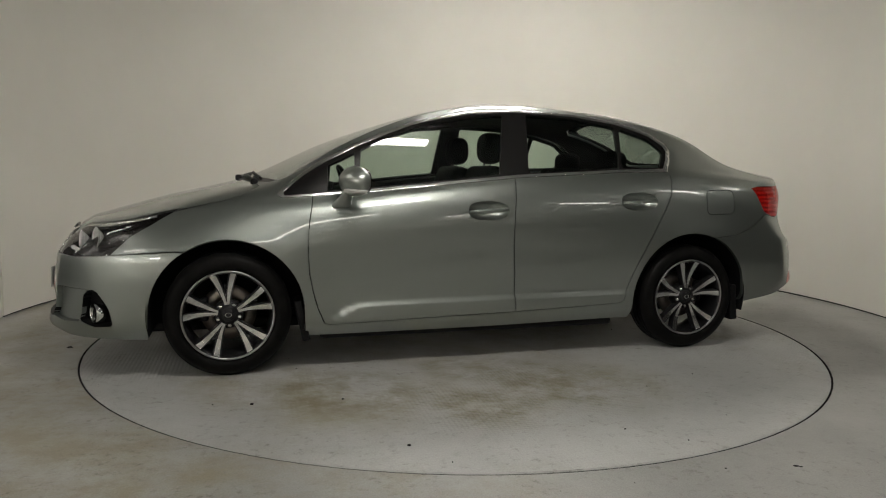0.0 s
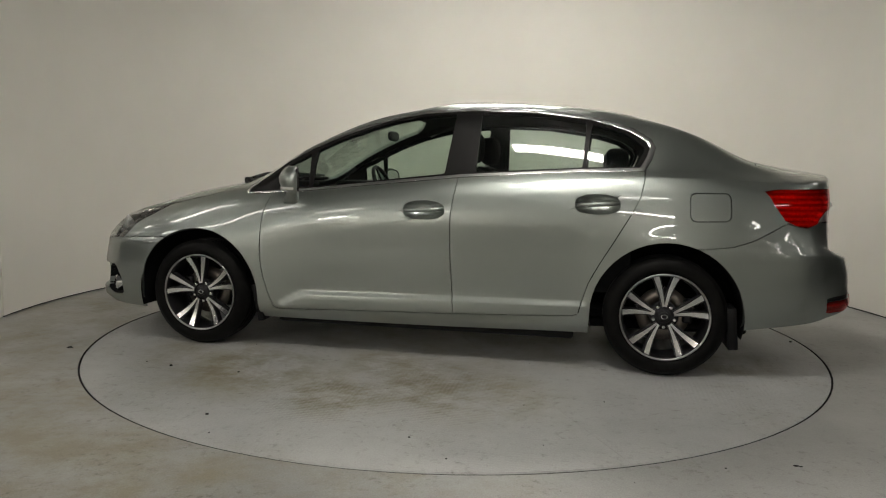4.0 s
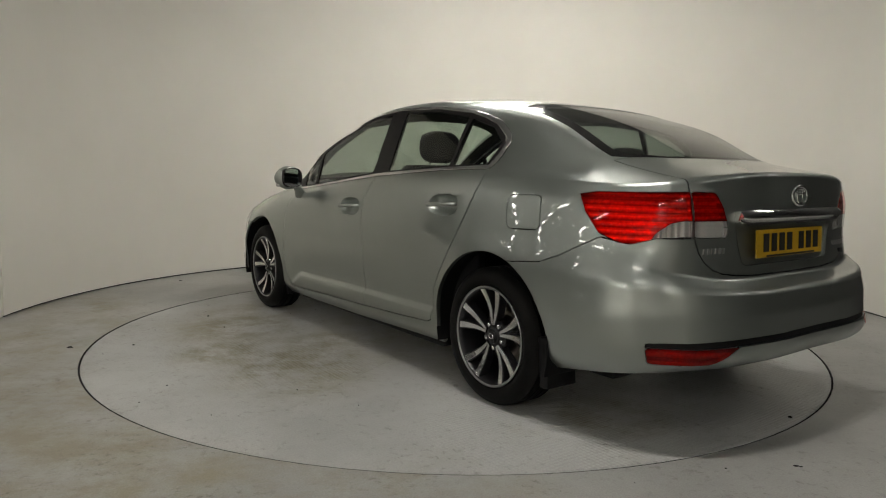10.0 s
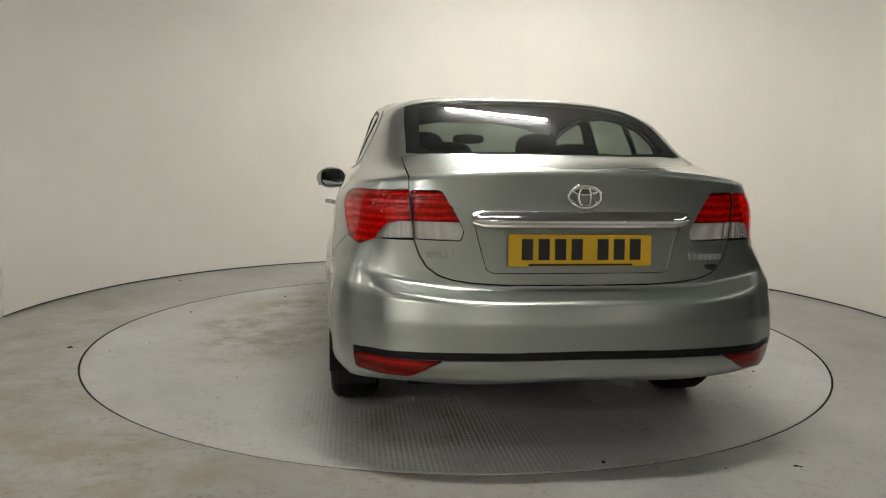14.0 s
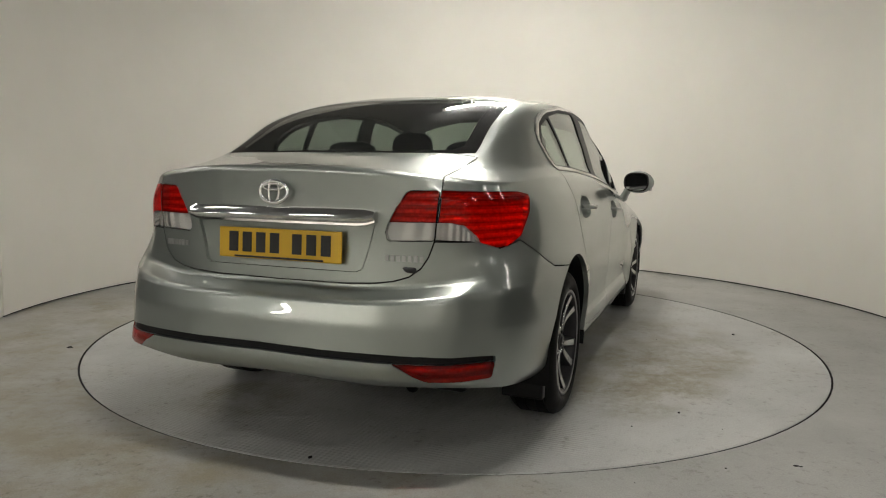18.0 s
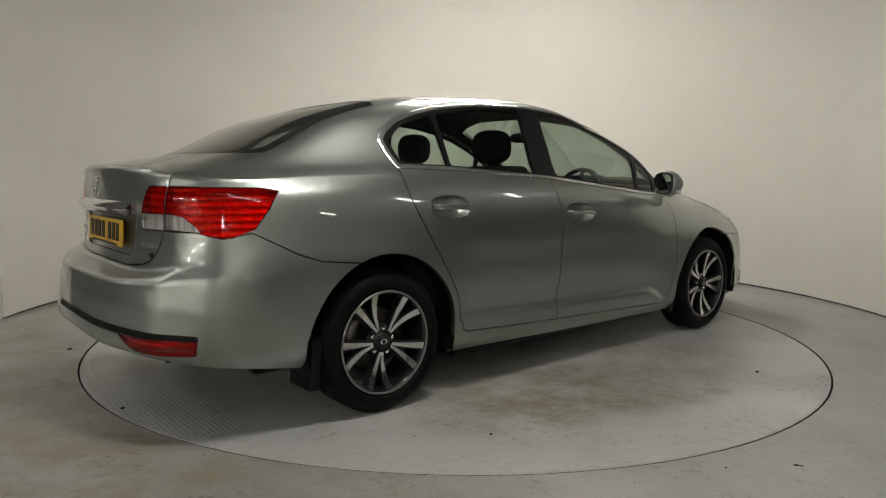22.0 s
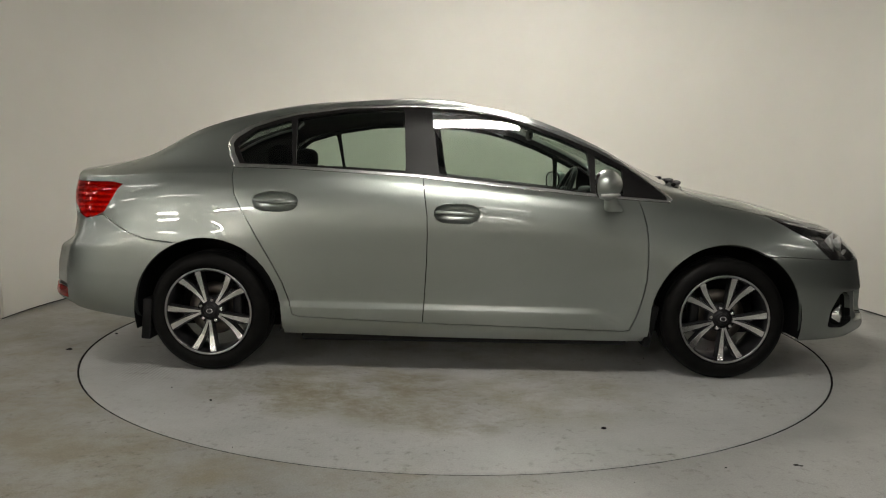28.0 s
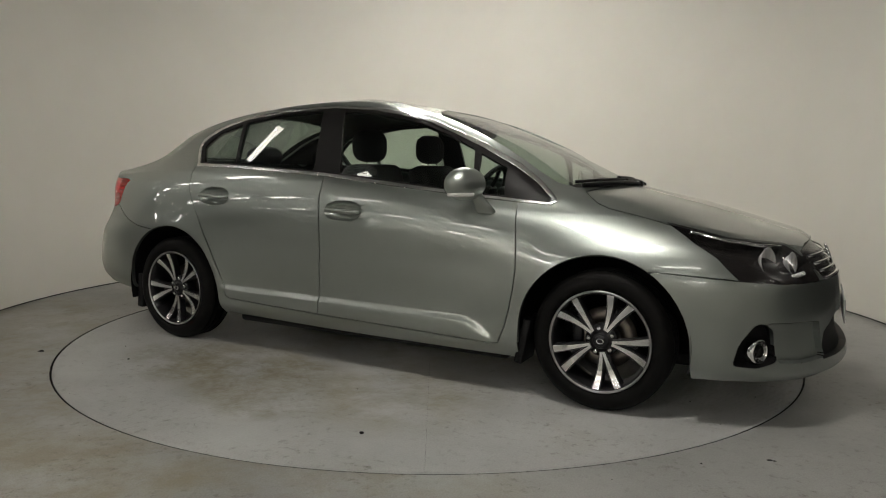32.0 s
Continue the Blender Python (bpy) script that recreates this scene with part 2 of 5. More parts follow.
def studio():
    cx, cy = WALL_C
    # floor outside the turntable, one sheet with a round hole
    bm = bmesh.new()
    n = 128
    inner = [bm.verts.new((2.242 * math.cos(2 * math.pi * i / n), 2.242 * math.sin(2 * math.pi * i / n), 0)) for i in range(n)]
    outer = []
    for i in range(n):
        a = 2 * math.pi * i / n
        c, s = math.cos(a), math.sin(a)
        k = 16.5 / max(abs(c), abs(s))
        outer.append(bm.verts.new((k * c, k * s, 0)))
    low = [bm.verts.new((v.co.x, v.co.y, -0.08)) for v in inner]
    for i in range(n):
        j = (i + 1) % n
        bm.faces.new((inner[i], outer[i], outer[j], inner[j]))
        # the hole's side is coloured black, as the gap's shade
        f = bm.faces.new((low[i], inner[i], inner[j], low[j]))
        f.material_index = 1
    tagged(link("floor", bm, [FLOOR, SLOT], smooth=False), "worn grey painted concrete floor with brown stains", "floor", kind="structure")
    bm = bmesh.new()
    lathe(bm, [(-0.06, 0.0), (-0.06, 2.30)], "Z", 96)
    tagged(link("turntable_pit", bm, SLOT, smooth=False), "dark shallow pit under the turntable", "pit", kind="structure")
    # curved wall
    bm = bmesh.new()
    cols = []
    a0, a1, n = math.radians(-6.0), math.radians(186.0), 96
    for i in range(n + 1):
        a = a0 + (a1 - a0) * i / n
        c, s = math.cos(a), math.sin(a)
        cols.append([bm.verts.new((cx + r * c, cy + r * s, z)) for r, z in ((WALL_R, 0.012), (WALL_R, WALL_H), (WALL_R + 0.12, WALL_H), (WALL_R + 0.12, 0.012))])
    for p, q in zip(cols, cols[1:]):
        for k in range(4):
            bm.faces.new((p[k], q[k], q[(k + 1) % 4], p[(k + 1) % 4]))
    bm.faces.new(cols[0])
    bm.faces.new(list(reversed(cols[-1])))
    wall = tagged(link("wall_curved", bm, WALL), "smooth curved off-white studio wall", "wall", kind="structure")
    wall.data.set_sharp_from_angle(angle=math.radians(40))
    # dark joint under the wall
    bm = bmesh.new()
    rows = []
    for i in range(n + 1):
        a = a0 + (a1 - a0) * i / n
        rows.append([bm.verts.new((cx + r * math.cos(a), cy + r * math.sin(a), z)) for r, z in ((WALL_R + 0.012, 0.001), (WALL_R + 0.012, 0.03))])
    for p, q in zip(rows, rows[1:]):
        bm.faces.new((p[0], q[0], q[1], p[1]))
    tagged(link("wall_joint", bm, SLOT), "dark joint between wall and floor", "joint", kind="structure")
    # straight walls that close the place; sides unseen, coloured dark to dim reflections
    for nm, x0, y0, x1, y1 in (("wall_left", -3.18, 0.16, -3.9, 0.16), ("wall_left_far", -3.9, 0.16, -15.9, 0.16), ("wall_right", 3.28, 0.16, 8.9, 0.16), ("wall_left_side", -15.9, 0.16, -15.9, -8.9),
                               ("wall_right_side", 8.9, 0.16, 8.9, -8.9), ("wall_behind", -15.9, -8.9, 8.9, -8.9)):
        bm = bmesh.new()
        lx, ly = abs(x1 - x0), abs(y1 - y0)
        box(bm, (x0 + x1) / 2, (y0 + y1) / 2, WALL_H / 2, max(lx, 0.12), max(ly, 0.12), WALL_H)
        # wall_behind is unseen too, off-white to brighten what the car reflects
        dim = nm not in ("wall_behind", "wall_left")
        tagged(link(nm, bm, DIM if dim else WALL, smooth=False), "unseen dark grey wall, added to dim the side reflections" if dim else "plain off-white painted wall", "wall", kind="structure")
    bm = bmesh.new()
    box(bm, -3.4, -2, WALL_H + 0.05, 26, 14, 0.1)
    tagged(link("ceiling", bm, CEIL, smooth=False), "plain dim grey ceiling", "ceiling", kind="structure")


def turntable():
    """Two half-round deck plates with a narrow seam, and a steel edge."""
    table = tagged(new("turntable"), "round flush grey turntable with worn stained deck plates", "turntable")
    seam = math.radians(118.6)
    for h in (0, 1):
        bm = bmesh.new()
        n = 96
        pts = []
        gap = 0.0008
        for i in range(n + 1):
            a = math.pi * i / n
            pts.append((2.222 * math.cos(a), max(2.222 * math.sin(a), 0) + gap))
        turn = seam + math.pi * h
        c, s_ = math.cos(turn), math.sin(turn)
        up = [bm.verts.new((x * c - y * s_, x * s_ + y * c, 0)) for x, y in pts]
        dn = [bm.verts.new((v.co.x, v.co.y, -0.03)) for v in up]
        bm.faces.new(up)
        m = len(up)
        for i in range(m):
            bm.faces.new((up[i], dn[i], dn[(i + 1) % m], up[(i + 1) % m]))
        bmesh.ops.recalc_face_normals(bm, faces=bm.faces)
        part("deck_plate", bm, DISC, table, smooth=False)
    bm = bmesh.new()
    lathe(bm, [(-0.05, 2.222), (-0.0012, 2.2225), (-0.0006, 2.224), (-0.0006, 2.230), (-0.003, 2.232)], "Z", 144)
    part("edge_ring", bm, DISC, table, smooth=False)
    # outer side of the ring, gap shade put into its colour
    bm = bmesh.new()
    lathe(bm, [(-0.003, 2.232), (-0.05, 2.232)], "Z", 144)
    part("edge_gap_side", bm, SLOT, table, "ring's side in the gap, coloured black for the shade there", smooth=False)
    rng = random.Random(5)
    bm = bmesh.new()
    for x, y, r in ((.72, 1.86, .009), (1.31, 1.23, .010), (.90, 1.25, .007), (.66, -1.76, .012), (-2.17, -.25, .011), (-.2, 1.9, .006), (-1.1, -1.5, .008), (1.5, -.9, .007)):
        bmesh.ops.create_icosphere(bm, subdivisions=1, radius=r, matrix=pose(x, y, r * .3) @ Matrix.Diagonal((1, .8, .5, 1)))
    for k in range(34):
        a, q, r = rng.uniform(0, 6.283), 2.2 * math.sqrt(rng.random()), rng.uniform(.0015, .004)
        bmesh.ops.create_icosphere(bm, subdivisions=1, radius=r, matrix=pose(q * math.cos(a), q * math.sin(a), r * .4))
    g = part("grit", bm, SLOT, table)
    g["kind"] = "stuff"
    return table


def floor_grit():
    rng = random.Random(9)
    bm = bmesh.new()
    for x, y, r in ((1.277, -2.105, .012), (1.292, -2.112, .008), (-2.59, 1.87, .018), (-2.262, -.62, .02), (-2.27, -.60, .012)):
        bmesh.ops.create_icosphere(bm, subdivisions=2, radius=r, matrix=pose(x, y, 0.001) @ Matrix.Diagonal((1, .6, .15, 1)))
    for k in range(60):
        x, y, r = rng.uniform(-3, 3), rng.uniform(-3.2, 3), rng.uniform(.0015, .005)
        if 2.3 < math.hypot(x, y) < 3.0:
            bmesh.ops.create_icosphere(bm, subdivisions=1, radius=r, matrix=pose(x, y, r * .3) @ Matrix.Diagonal((1, .7, .6, 1)))
    tagged(link("grit", bm, SLOT), "dark grit and small scuffs on the floor", "grit", kind="stuff")


def batten():
    """A ceiling batten: a steel spine with end caps and a glowing diffuser."""
    top = tagged(new("ceiling_light"), "white fluorescent batten light fixed to the ceiling", "ceiling light", "fluorescent battens")
    bm = bmesh.new()
    box(bm, 0, 0, -0.03, 1.24, 0.10, 0.06, 0.008)
    part("housing", bm, STEEL, top)
    bm = bmesh.new()
    box(bm, 0, 0, -0.085, 1.14, 0.13, 0.05, 0.02)
    part("diffuser", bm, TUBE, top)
    for x in (-0.59, 0.59):
        bm = bmesh.new()
        box(bm, x, 0, -0.08, 0.04, 0.135, 0.062, 0.006)
        part("end_cap", bm, STEEL, top)
    return top


def battens():
    first = batten()
    # the row at y -8.2 is unseen, added to light wall_behind
    spots = [(0.4, 1.4, None), (0.2, -2.4, TUBE_MAIN), (0.5, -4.7, TUBE_DIM), (0.5, -8.2, TUBE_WASH_LOW)]
    for x in (-3.9, -6.3, -8.7, -11.1, -13.5, 4.9):
        for y in (-0.6, -2.4, -4.7, -8.2):
            spots.append((x, y, TUBE_WASH if y < -6 and -9 < x < 1 else TUBE_DIM))
    for i, (x, y, kind) in enumerate(spots):
        m = pose(x, y, WALL_H)
        if i == 0:
            first.matrix_basis = m
            continue
        ob = copy_thing(first, m)
        for c in ob.children:
            if c.name.startswith("diffuser"):
                c.data = c.data.copy()
                c.data.materials[0] = kind


studio()
TABLE = turntable()
battens()
floor_grit()
# ---------- the car: a loft over nested outlines, from tail centre to nose centre ----------
OUTLINES = [
    # lower lip and sill underside
    [(-2.23, 0, .335), (-2.21, .40, .325), (-2.15, .63, .328), (-2.0, .795, .308), (-1.75, .83, .270), (-1.28, .84, .21), (-.8, .84, .20), (-.15, .845, .19), (.5, .845, .185), (1.0, .845, .185), (1.42, .85, .19), (1.84, .835, .20), (2.17, .67, .20), (2.31, .39, .20), (2.35, 0, .20)],
    # sill face
    [(-2.325, 0, .388), (-2.305, .40, .385), (-2.230, .64, .388), (-2.02, .825, .358), (-1.75, .875, .318), (-1.28, .89, .27), (-.8, .885, .25), (-.15, .885, .245), (.5, .885, .24), (1.0, .885, .24), (1.42, .885, .25), (1.85, .87, .26), (2.20, .71, .25), (2.36, .40, .235), (2.405, 0, .23)],
    # lower door bulge
    [(-2.315, 0, .46), (-2.295, .40, .46), (-2.215, .675, .45), (-2.04, .833, .42), (-1.75, .885, .39), (-1.28, .905, .37), (-.8, .899, .350), (-.15, .898, .345), (.5, .898, .340), (1.0, .898, .335), (1.42, .90, .36), (1.84, .875, .36), (2.18, .725, .35), (2.33, .42, .34), (2.38, 0, .335)],
    # door hollow
    [(-2.308, 0, .55), (-2.288, .40, .55), (-2.210, .675, .55), (-2.04, .833, .53), (-1.75, .89, .51), (-1.28, .905, .46), (-.8, .902, .395), (-.15, .900, .387), (.5, .900, .382), (1.0, .898, .39), (1.42, .90, .46), (1.84, .875, .48), (2.17, .73, .48), (2.325, .42, .48), (2.375, 0, .48)],
    # bumper top, mid door
    [(-2.285, 0, .626), (-2.268, .40, .629), (-2.198, .655, .64), (-2.03, .815, .655), (-1.75, .885, .65), (-1.28, .905, .65), (-.8, .90, .64), (-.15, .898, .63), (.5, .898, .62), (1.0, .895, .62), (1.42, .895, .63), (1.83, .87, .61), (2.15, .72, .61), (2.305, .42, .60), (2.355, 0, .60)],
    # foot of the boot lid
    [(-2.180, 0, .655), (-2.170, .40, .657), (-2.118, .635, .684), (-2.004, .797, .715), (-1.735, .876, .73), (-1.28, .90, .735), (-.8, .905, .72), (-.15, .904, .71), (.5, .904, .70), (1.0, .895, .685), (1.42, .880, .685), (1.82, .857, .663), (2.135, .708, .652), (2.287, .412, .638), (2.34, 0, .636)],
    # widest line
    [(-2.164, 0, .80), (-2.152, .40, .80), (-2.098, .645, .80), (-1.97, .775, .80), (-1.72, .86, .81), (-1.28, .89, .82), (-.8, .905, .80), (-.15, .905, .79), (.5, .905, .77), (1.0, .885, .75), (1.42, .858, .74), (1.81, .84, .715), (2.11, .69, .69), (2.26, .40, .675), (2.315, 0, .672)],
    # shoulder
    [(-2.181, 0, .97), (-2.160, .40, .965), (-2.082, .662, .955), (-1.93, .775, .95), (-1.70, .84, .965), (-1.28, .868, .965), (-.8, .878, .95), (-.15, .88, .925), (.5, .878, .885), (1.0, .852, .85), (1.42, .815, .82), (1.79, .775, .787), (2.07, .65, .748), (2.215, .38, .732), (2.268, 0, .73)],
    # boot edge, bonnet edge
    [(-2.192, 0, 1.076), (-2.158, .40, 1.067), (-2.058, .650, 1.040), (-1.89, .755, 1.026), (-1.65, .79, 1.035), (-1.28, .825, 1.045), (-.8, .84, 1.03), (-.15, .845, .995), (.5, .848, .938), (1.0, .822, .888), (1.40, .77, .872), (1.74, .70, .845), (1.99, .585, .802), (2.12, .35, .792), (2.18, 0, .790)],
    # boot deck, bonnet
    [(-2.0, 0, 1.108), (-1.97, .38, 1.103), (-1.90, .62, 1.076), (-1.74, .733, 1.058), (-1.46, .78, 1.07), (-1.18, .808, 1.07), (-.78, .822, 1.055), (-.15, .826, 1.02), (.45, .826, .962), (.93, .803, .917), (1.2, .765, .910), (1.42, .69, .917), (1.60, .55, .914), (1.71, .32, .912), (1.76, 0, .910)],
    # rear glass foot, waistline, scuttle
    [(-1.83, 0, 1.138), (-1.80, .35, 1.136), (-1.72, .605, 1.125), (-1.56, .70, 1.10), (-1.31, .757, 1.097), (-1.08, .785, 1.093), (-.75, .80, 1.08), (-.15, .805, 1.047), (.4, .80, .99), (.85, .785, .945), (1.12, .760, .938), (1.195, .692, .962), (1.22, .56, .995), (1.32, .30, 1.003), (1.37, 0, 1.004)],
    # mid glass
    [(-1.43, 0, 1.305), (-1.42, .34, 1.303), (-1.38, .588, 1.293), (-1.27, .657, 1.275), (-1.11, .698, 1.258), (-.94, .715, 1.252), (-.65, .73, 1.245), (-.15, .735, 1.235), (.26, .73, 1.21), (.56, .715, 1.19), (.76, .692, 1.19), (.78, .638, 1.207), (.79, .53, 1.220), (.81, .29, 1.232), (.82, 0, 1.248)],
    # roof edge
    [(-.90, 0, 1.448), (-.92, .33, 1.44), (-1.0, .555, 1.398), (-.96, .61, 1.38), (-.90, .638, 1.37), (-.80, .65, 1.38), (-.57, .65, 1.408), (-.15, .65, 1.422), (.10, .648, 1.405), (.28, .64, 1.365), (.40, .625, 1.33), (.40, .585, 1.362), (.36, .50, 1.388), (.27, .28, 1.423), (.23, 0, 1.434)],
    # roof
    [(-.62, 0, 1.48), (-.64, .25, 1.474), (-.70, .42, 1.458), (-.67, .48, 1.45), (-.62, .50, 1.45), (-.52, .505, 1.456), (-.4, .51, 1.463), (-.15, .515, 1.465), (0, .51, 1.457), (.08, .495, 1.446), (.12, .475, 1.44), (.14, .445, 1.44), (.13, .38, 1.445), (.08, .22, 1.462), (.06, 0, 1.468)],
    # crown
    [(-.45, 0, 1.488), (-.44, 0, 1.488), (-.42, 0, 1.488), (-.40, 0, 1.488), (-.38, 0, 1.488), (-.34, 0, 1.488), (-.28, 0, 1.488), (-.2, 0, 1.487), (-.13, 0, 1.486), (-.1, 0, 1.485), (-.09, 0, 1.485), (-.08, 0, 1.484), (-.07, 0, 1.483), (-.06, 0, 1.482), (-.05, 0, 1.482)],
]


def hermite(P, per):
    """Points along axis 0 of an array of knots, chord-length tangents, first and last knot only guide."""
    d = np.maximum(np.linalg.norm(np.diff(P, axis=0), axis=-1, keepdims=True), 1e-4)
    s = np.diff(P, axis=0) / d
    m = (s[:-1] * d[1:] + s[1:] * d[:-1]) / (d[1:] + d[:-1])
    out = []
    for i in range(1, len(P) - 2):
        for k in range(per):
            a = k / per
            out.append((2 * a**3 - 3 * a**2 + 1) * P[i] + (a**3 - 2 * a**2 + a) * d[i] * m[i - 1]
                       + (3 * a**2 - 2 * a**3) * P[i + 1] + (a**3 - a**2) * d[i] * m[i])
    out.append(P[-2])
    return np.array(out)


CRISP = {3: .006, 4: .012, 5: .008, 8: .012}      # outlines along which the steel is folded, and how tightly
FRONT_X, REAR_X, HUB_Z = 1.42, -1.28, 0.318


def sharpen(R):
    """Puts close pairs of lines either side of a folded outline, so that the fold stays tight."""
    out, tight = [], []
    for i, row in enumerate(R):
        if i not in CRISP:
            out.append(row)
            tight.append(0)
            continue
        for j, ks in ((i - 1, (2.6, 1.0)), (i + 1, (1.0, 2.6))):
            d = R[j] - row
            n = np.maximum(np.linalg.norm(d, axis=-1, keepdims=True), 1e-6)
            for k in ks:
                out.append(row + d / n * np.minimum(CRISP[i] * k, .12 * k * n))
                tight.append(i)
    return np.array(out), tight


def step(v, a, b):
    t = np.clip((v - a) / (b - a), 0, 1)
    return t * t * (3 - 2 * t)


def pressed(G):
    """The flares round the wheel arches and the swage low on the doors, pressed into the sides."""
    x, y, z = G[..., 0], G[..., 1], G[..., 2]
    side = step(y, .60, .80)
    for wx, r, amp in ((FRONT_X, .382, .026), (REAR_X, .386, .018)):
        d = np.hypot(x - wx, z - .325) - r
        G[..., 1] += side * amp * (1 - step(d, .004, .13)) * step(z, .30, .55)
    foot = .384 + .012 * (-x - .15) - .95 * np.clip(x - .74, 0, .25) ** 1.35
    h = z - foot
    length = step(x, -.885, -.84) * (1 - step(x, .85, .96))
    deep = np.where(h > 0, 1 - step(h, 0, .17), 1 - step(-h, .003, .048))
    G[..., 1] -= side * length * .017 * deep
    return G


def spline(P, per):
    """A curvature-continuous curve through knots along axis 0; the first and last knot only guide."""
    n = len(P)
    d = np.maximum(np.linalg.norm(np.diff(P, axis=0), axis=-1), 1e-4)
    d = d.reshape(n - 1, -1) ** .8
    Q = P.reshape(n, -1, 3)
    out = [[] for _ in range(Q.shape[1])]
    for c in range(Q.shape[1]):
        h, q = d[:, c], Q[:, c]
        A = np.zeros((n, n))
        B = np.zeros((n, 3))
        A[0, 0] = A[-1, -1] = 1
        for i in range(1, n - 1):
            A[i, i - 1], A[i, i], A[i, i + 1] = h[i - 1], 2 * (h[i - 1] + h[i]), h[i]
            B[i] = 6 * ((q[i + 1] - q[i]) / h[i] - (q[i] - q[i - 1]) / h[i - 1])
        M = np.linalg.solve(A, B)
        for i in range(1, n - 2):
            for k in range(per):
                t = h[i] * k / per
                u = h[i] - t
                out[c].append(M[i] * u ** 3 / (6 * h[i]) + M[i + 1] * t ** 3 / (6 * h[i])
                              + (q[i] / h[i] - M[i] * h[i] / 6) * u + (q[i + 1] / h[i] - M[i + 1] * h[i] / 6) * t)
        out[c].append(q[-2])
    return np.array(out).transpose(1, 0, 2)


def shell_grid(along=12):
    K = np.array(OUTLINES, float)                       # outline, knot, xyz
    flip = np.array([1, -1, 1.0])
    fine = np.swapaxes(spline(np.swapaxes(K, 0, 1), 3), 0, 1)
    more = fine[:, 4:6].copy()                          # two more knots at the tail's corner
    for i in (1, 2, 3, 4):                              # the bumper's corner is folded more tightly
        c = K[i, 0, 0]
        K[i, 2, :2] = c + .085, .62
        more[i, 0] = c + .126, .690, K[i, 2, 2] * .7 + K[i, 3, 2] * .3
        more[i, 1] = c + .176, .738, K[i, 2, 2] * .55 + K[i, 3, 2] * .45
    K = np.concatenate([K[:, :3], more, K[:, 3:]], 1)
    K = np.concatenate([K[:, 2:0:-1] * flip, K, K[:, -2:-4:-1] * flip], 1)
    rows = spline(np.swapaxes(K, 0, 1), along)          # station, outline, xyz
    rows = rows[along:-along]
    R = np.swapaxes(rows, 0, 1)
    R, tight = sharpen(R)
    low = 2 * R[:1] - R[1:2]
    R = np.concatenate([low, R, R[-2:-1] * flip], 0)
    out, fold = [], []
    for i in range(len(tight) - 1):
        per = 3 if tight[i] and tight[i] == tight[i + 1] else 7
        part_ = hermite(R[i:i + 4], per)
        out += list(part_[:-1])
        fold += [tight[i] if per == 3 else 0] * per
    out.append(R[-2])
    fold.append(0)
    G = np.array(out)                                   # across, station, xyz
    G[:, 0, 1] = 0
    G[:, -1, 1] = 0
    G[-1, :, 1] = 0
    return pressed(G), np.array(fold)


def fair_normals(G, fold):
    """Normals of the grid, evened out as on pressed steel, but not across the folds."""
    du, dv = np.gradient(G, axis=0), np.gradient(G, axis=1)
    N = np.cross(du, dv)
    N[:, 0, 1] = N[:, -1, 1] = 0
    N /= np.maximum(np.linalg.norm(N, axis=-1, keepdims=True), 1e-12)
    N[-1] = (0, 0, 1)
    if N[len(N) // 2, N.shape[1] // 2, 1] < 0:
        N = -N
    N[-1] = (0, 0, 1)
    x, y, z = G[..., 0], G[..., 1], G[..., 2]
    soft = np.ones(x.shape)
    soft[(z < .62) & (abs(x) < 1.0)] = .25
    soft[(z < .47) & (abs(x) < 1.0)] = 0
    soft[(x < -1.9) & (z < .75)] = .6
    F = fold[:, None]
    soft[(F == 4) & (x < -1.7) | (F == 5) & (x < -1.7) | (F == 8) & (x < -1.25) | (F == 8) & (x > 1.7)] = 0
    soft = soft[..., None]
    for k in range(60):
        S = np.zeros_like(N)
        for axis, way, w in ((0, 1, 1), (0, -1, 1), (1, 1, 1.4), (1, -1, 1.4)):
            M = np.roll(N, way, axis)
            if axis == 0:
                M[0 if way == 1 else -1] = N[0 if way == 1 else -1]
            else:                                        # the other half is the mirror image
                e = 0 if way == 1 else -1
                M[:, e] = N[:, 1 if way == 1 else -2] * (1, -1, 1)
            keep = np.clip((np.sum(M * N, -1, keepdims=True) - .90) / .06, 0, 1)
            S += w * (keep * M + (1 - keep) * N)
        S /= np.maximum(np.linalg.norm(S, axis=-1, keepdims=True), 1e-12)
        N = N + .6 * soft * (S - N)
        N[:, 0, 1] = N[:, -1, 1] = 0
        N[-1, :, 1] = 0
        N /= np.maximum(np.linalg.norm(N, axis=-1, keepdims=True), 1e-12)
    return N


def shell_mesh():
    G, fold = shell_grid()
    N = fair_normals(G, fold)
    bm = bmesh.new()
    V = [[bm.verts.new(p) for p in row] for row in G]
    way = {v: Vector(n) for vr, nr in zip(V, N) for v, n in zip(vr, nr)}
    for a, b in zip(V, V[1:]):
        for i in range(len(a) - 1):
            bm.faces.new((a[i], a[i + 1], b[i + 1], b[i]))
    bmesh.ops.remove_doubles(bm, verts=bm.verts, dist=1e-5)
    way = {v: n for v, n in way.items() if v.is_valid}
    bmesh.ops.recalc_face_normals(bm, faces=bm.faces)
    bm.faces.ensure_lookup_table()
    side = max(bm.faces, key=lambda f: f.calc_center_median().y)
    if side.normal.y < 0:
        bmesh.ops.reverse_faces(bm, faces=bm.faces)
    return bm, way


from mathutils.bvhtree import BVHTree


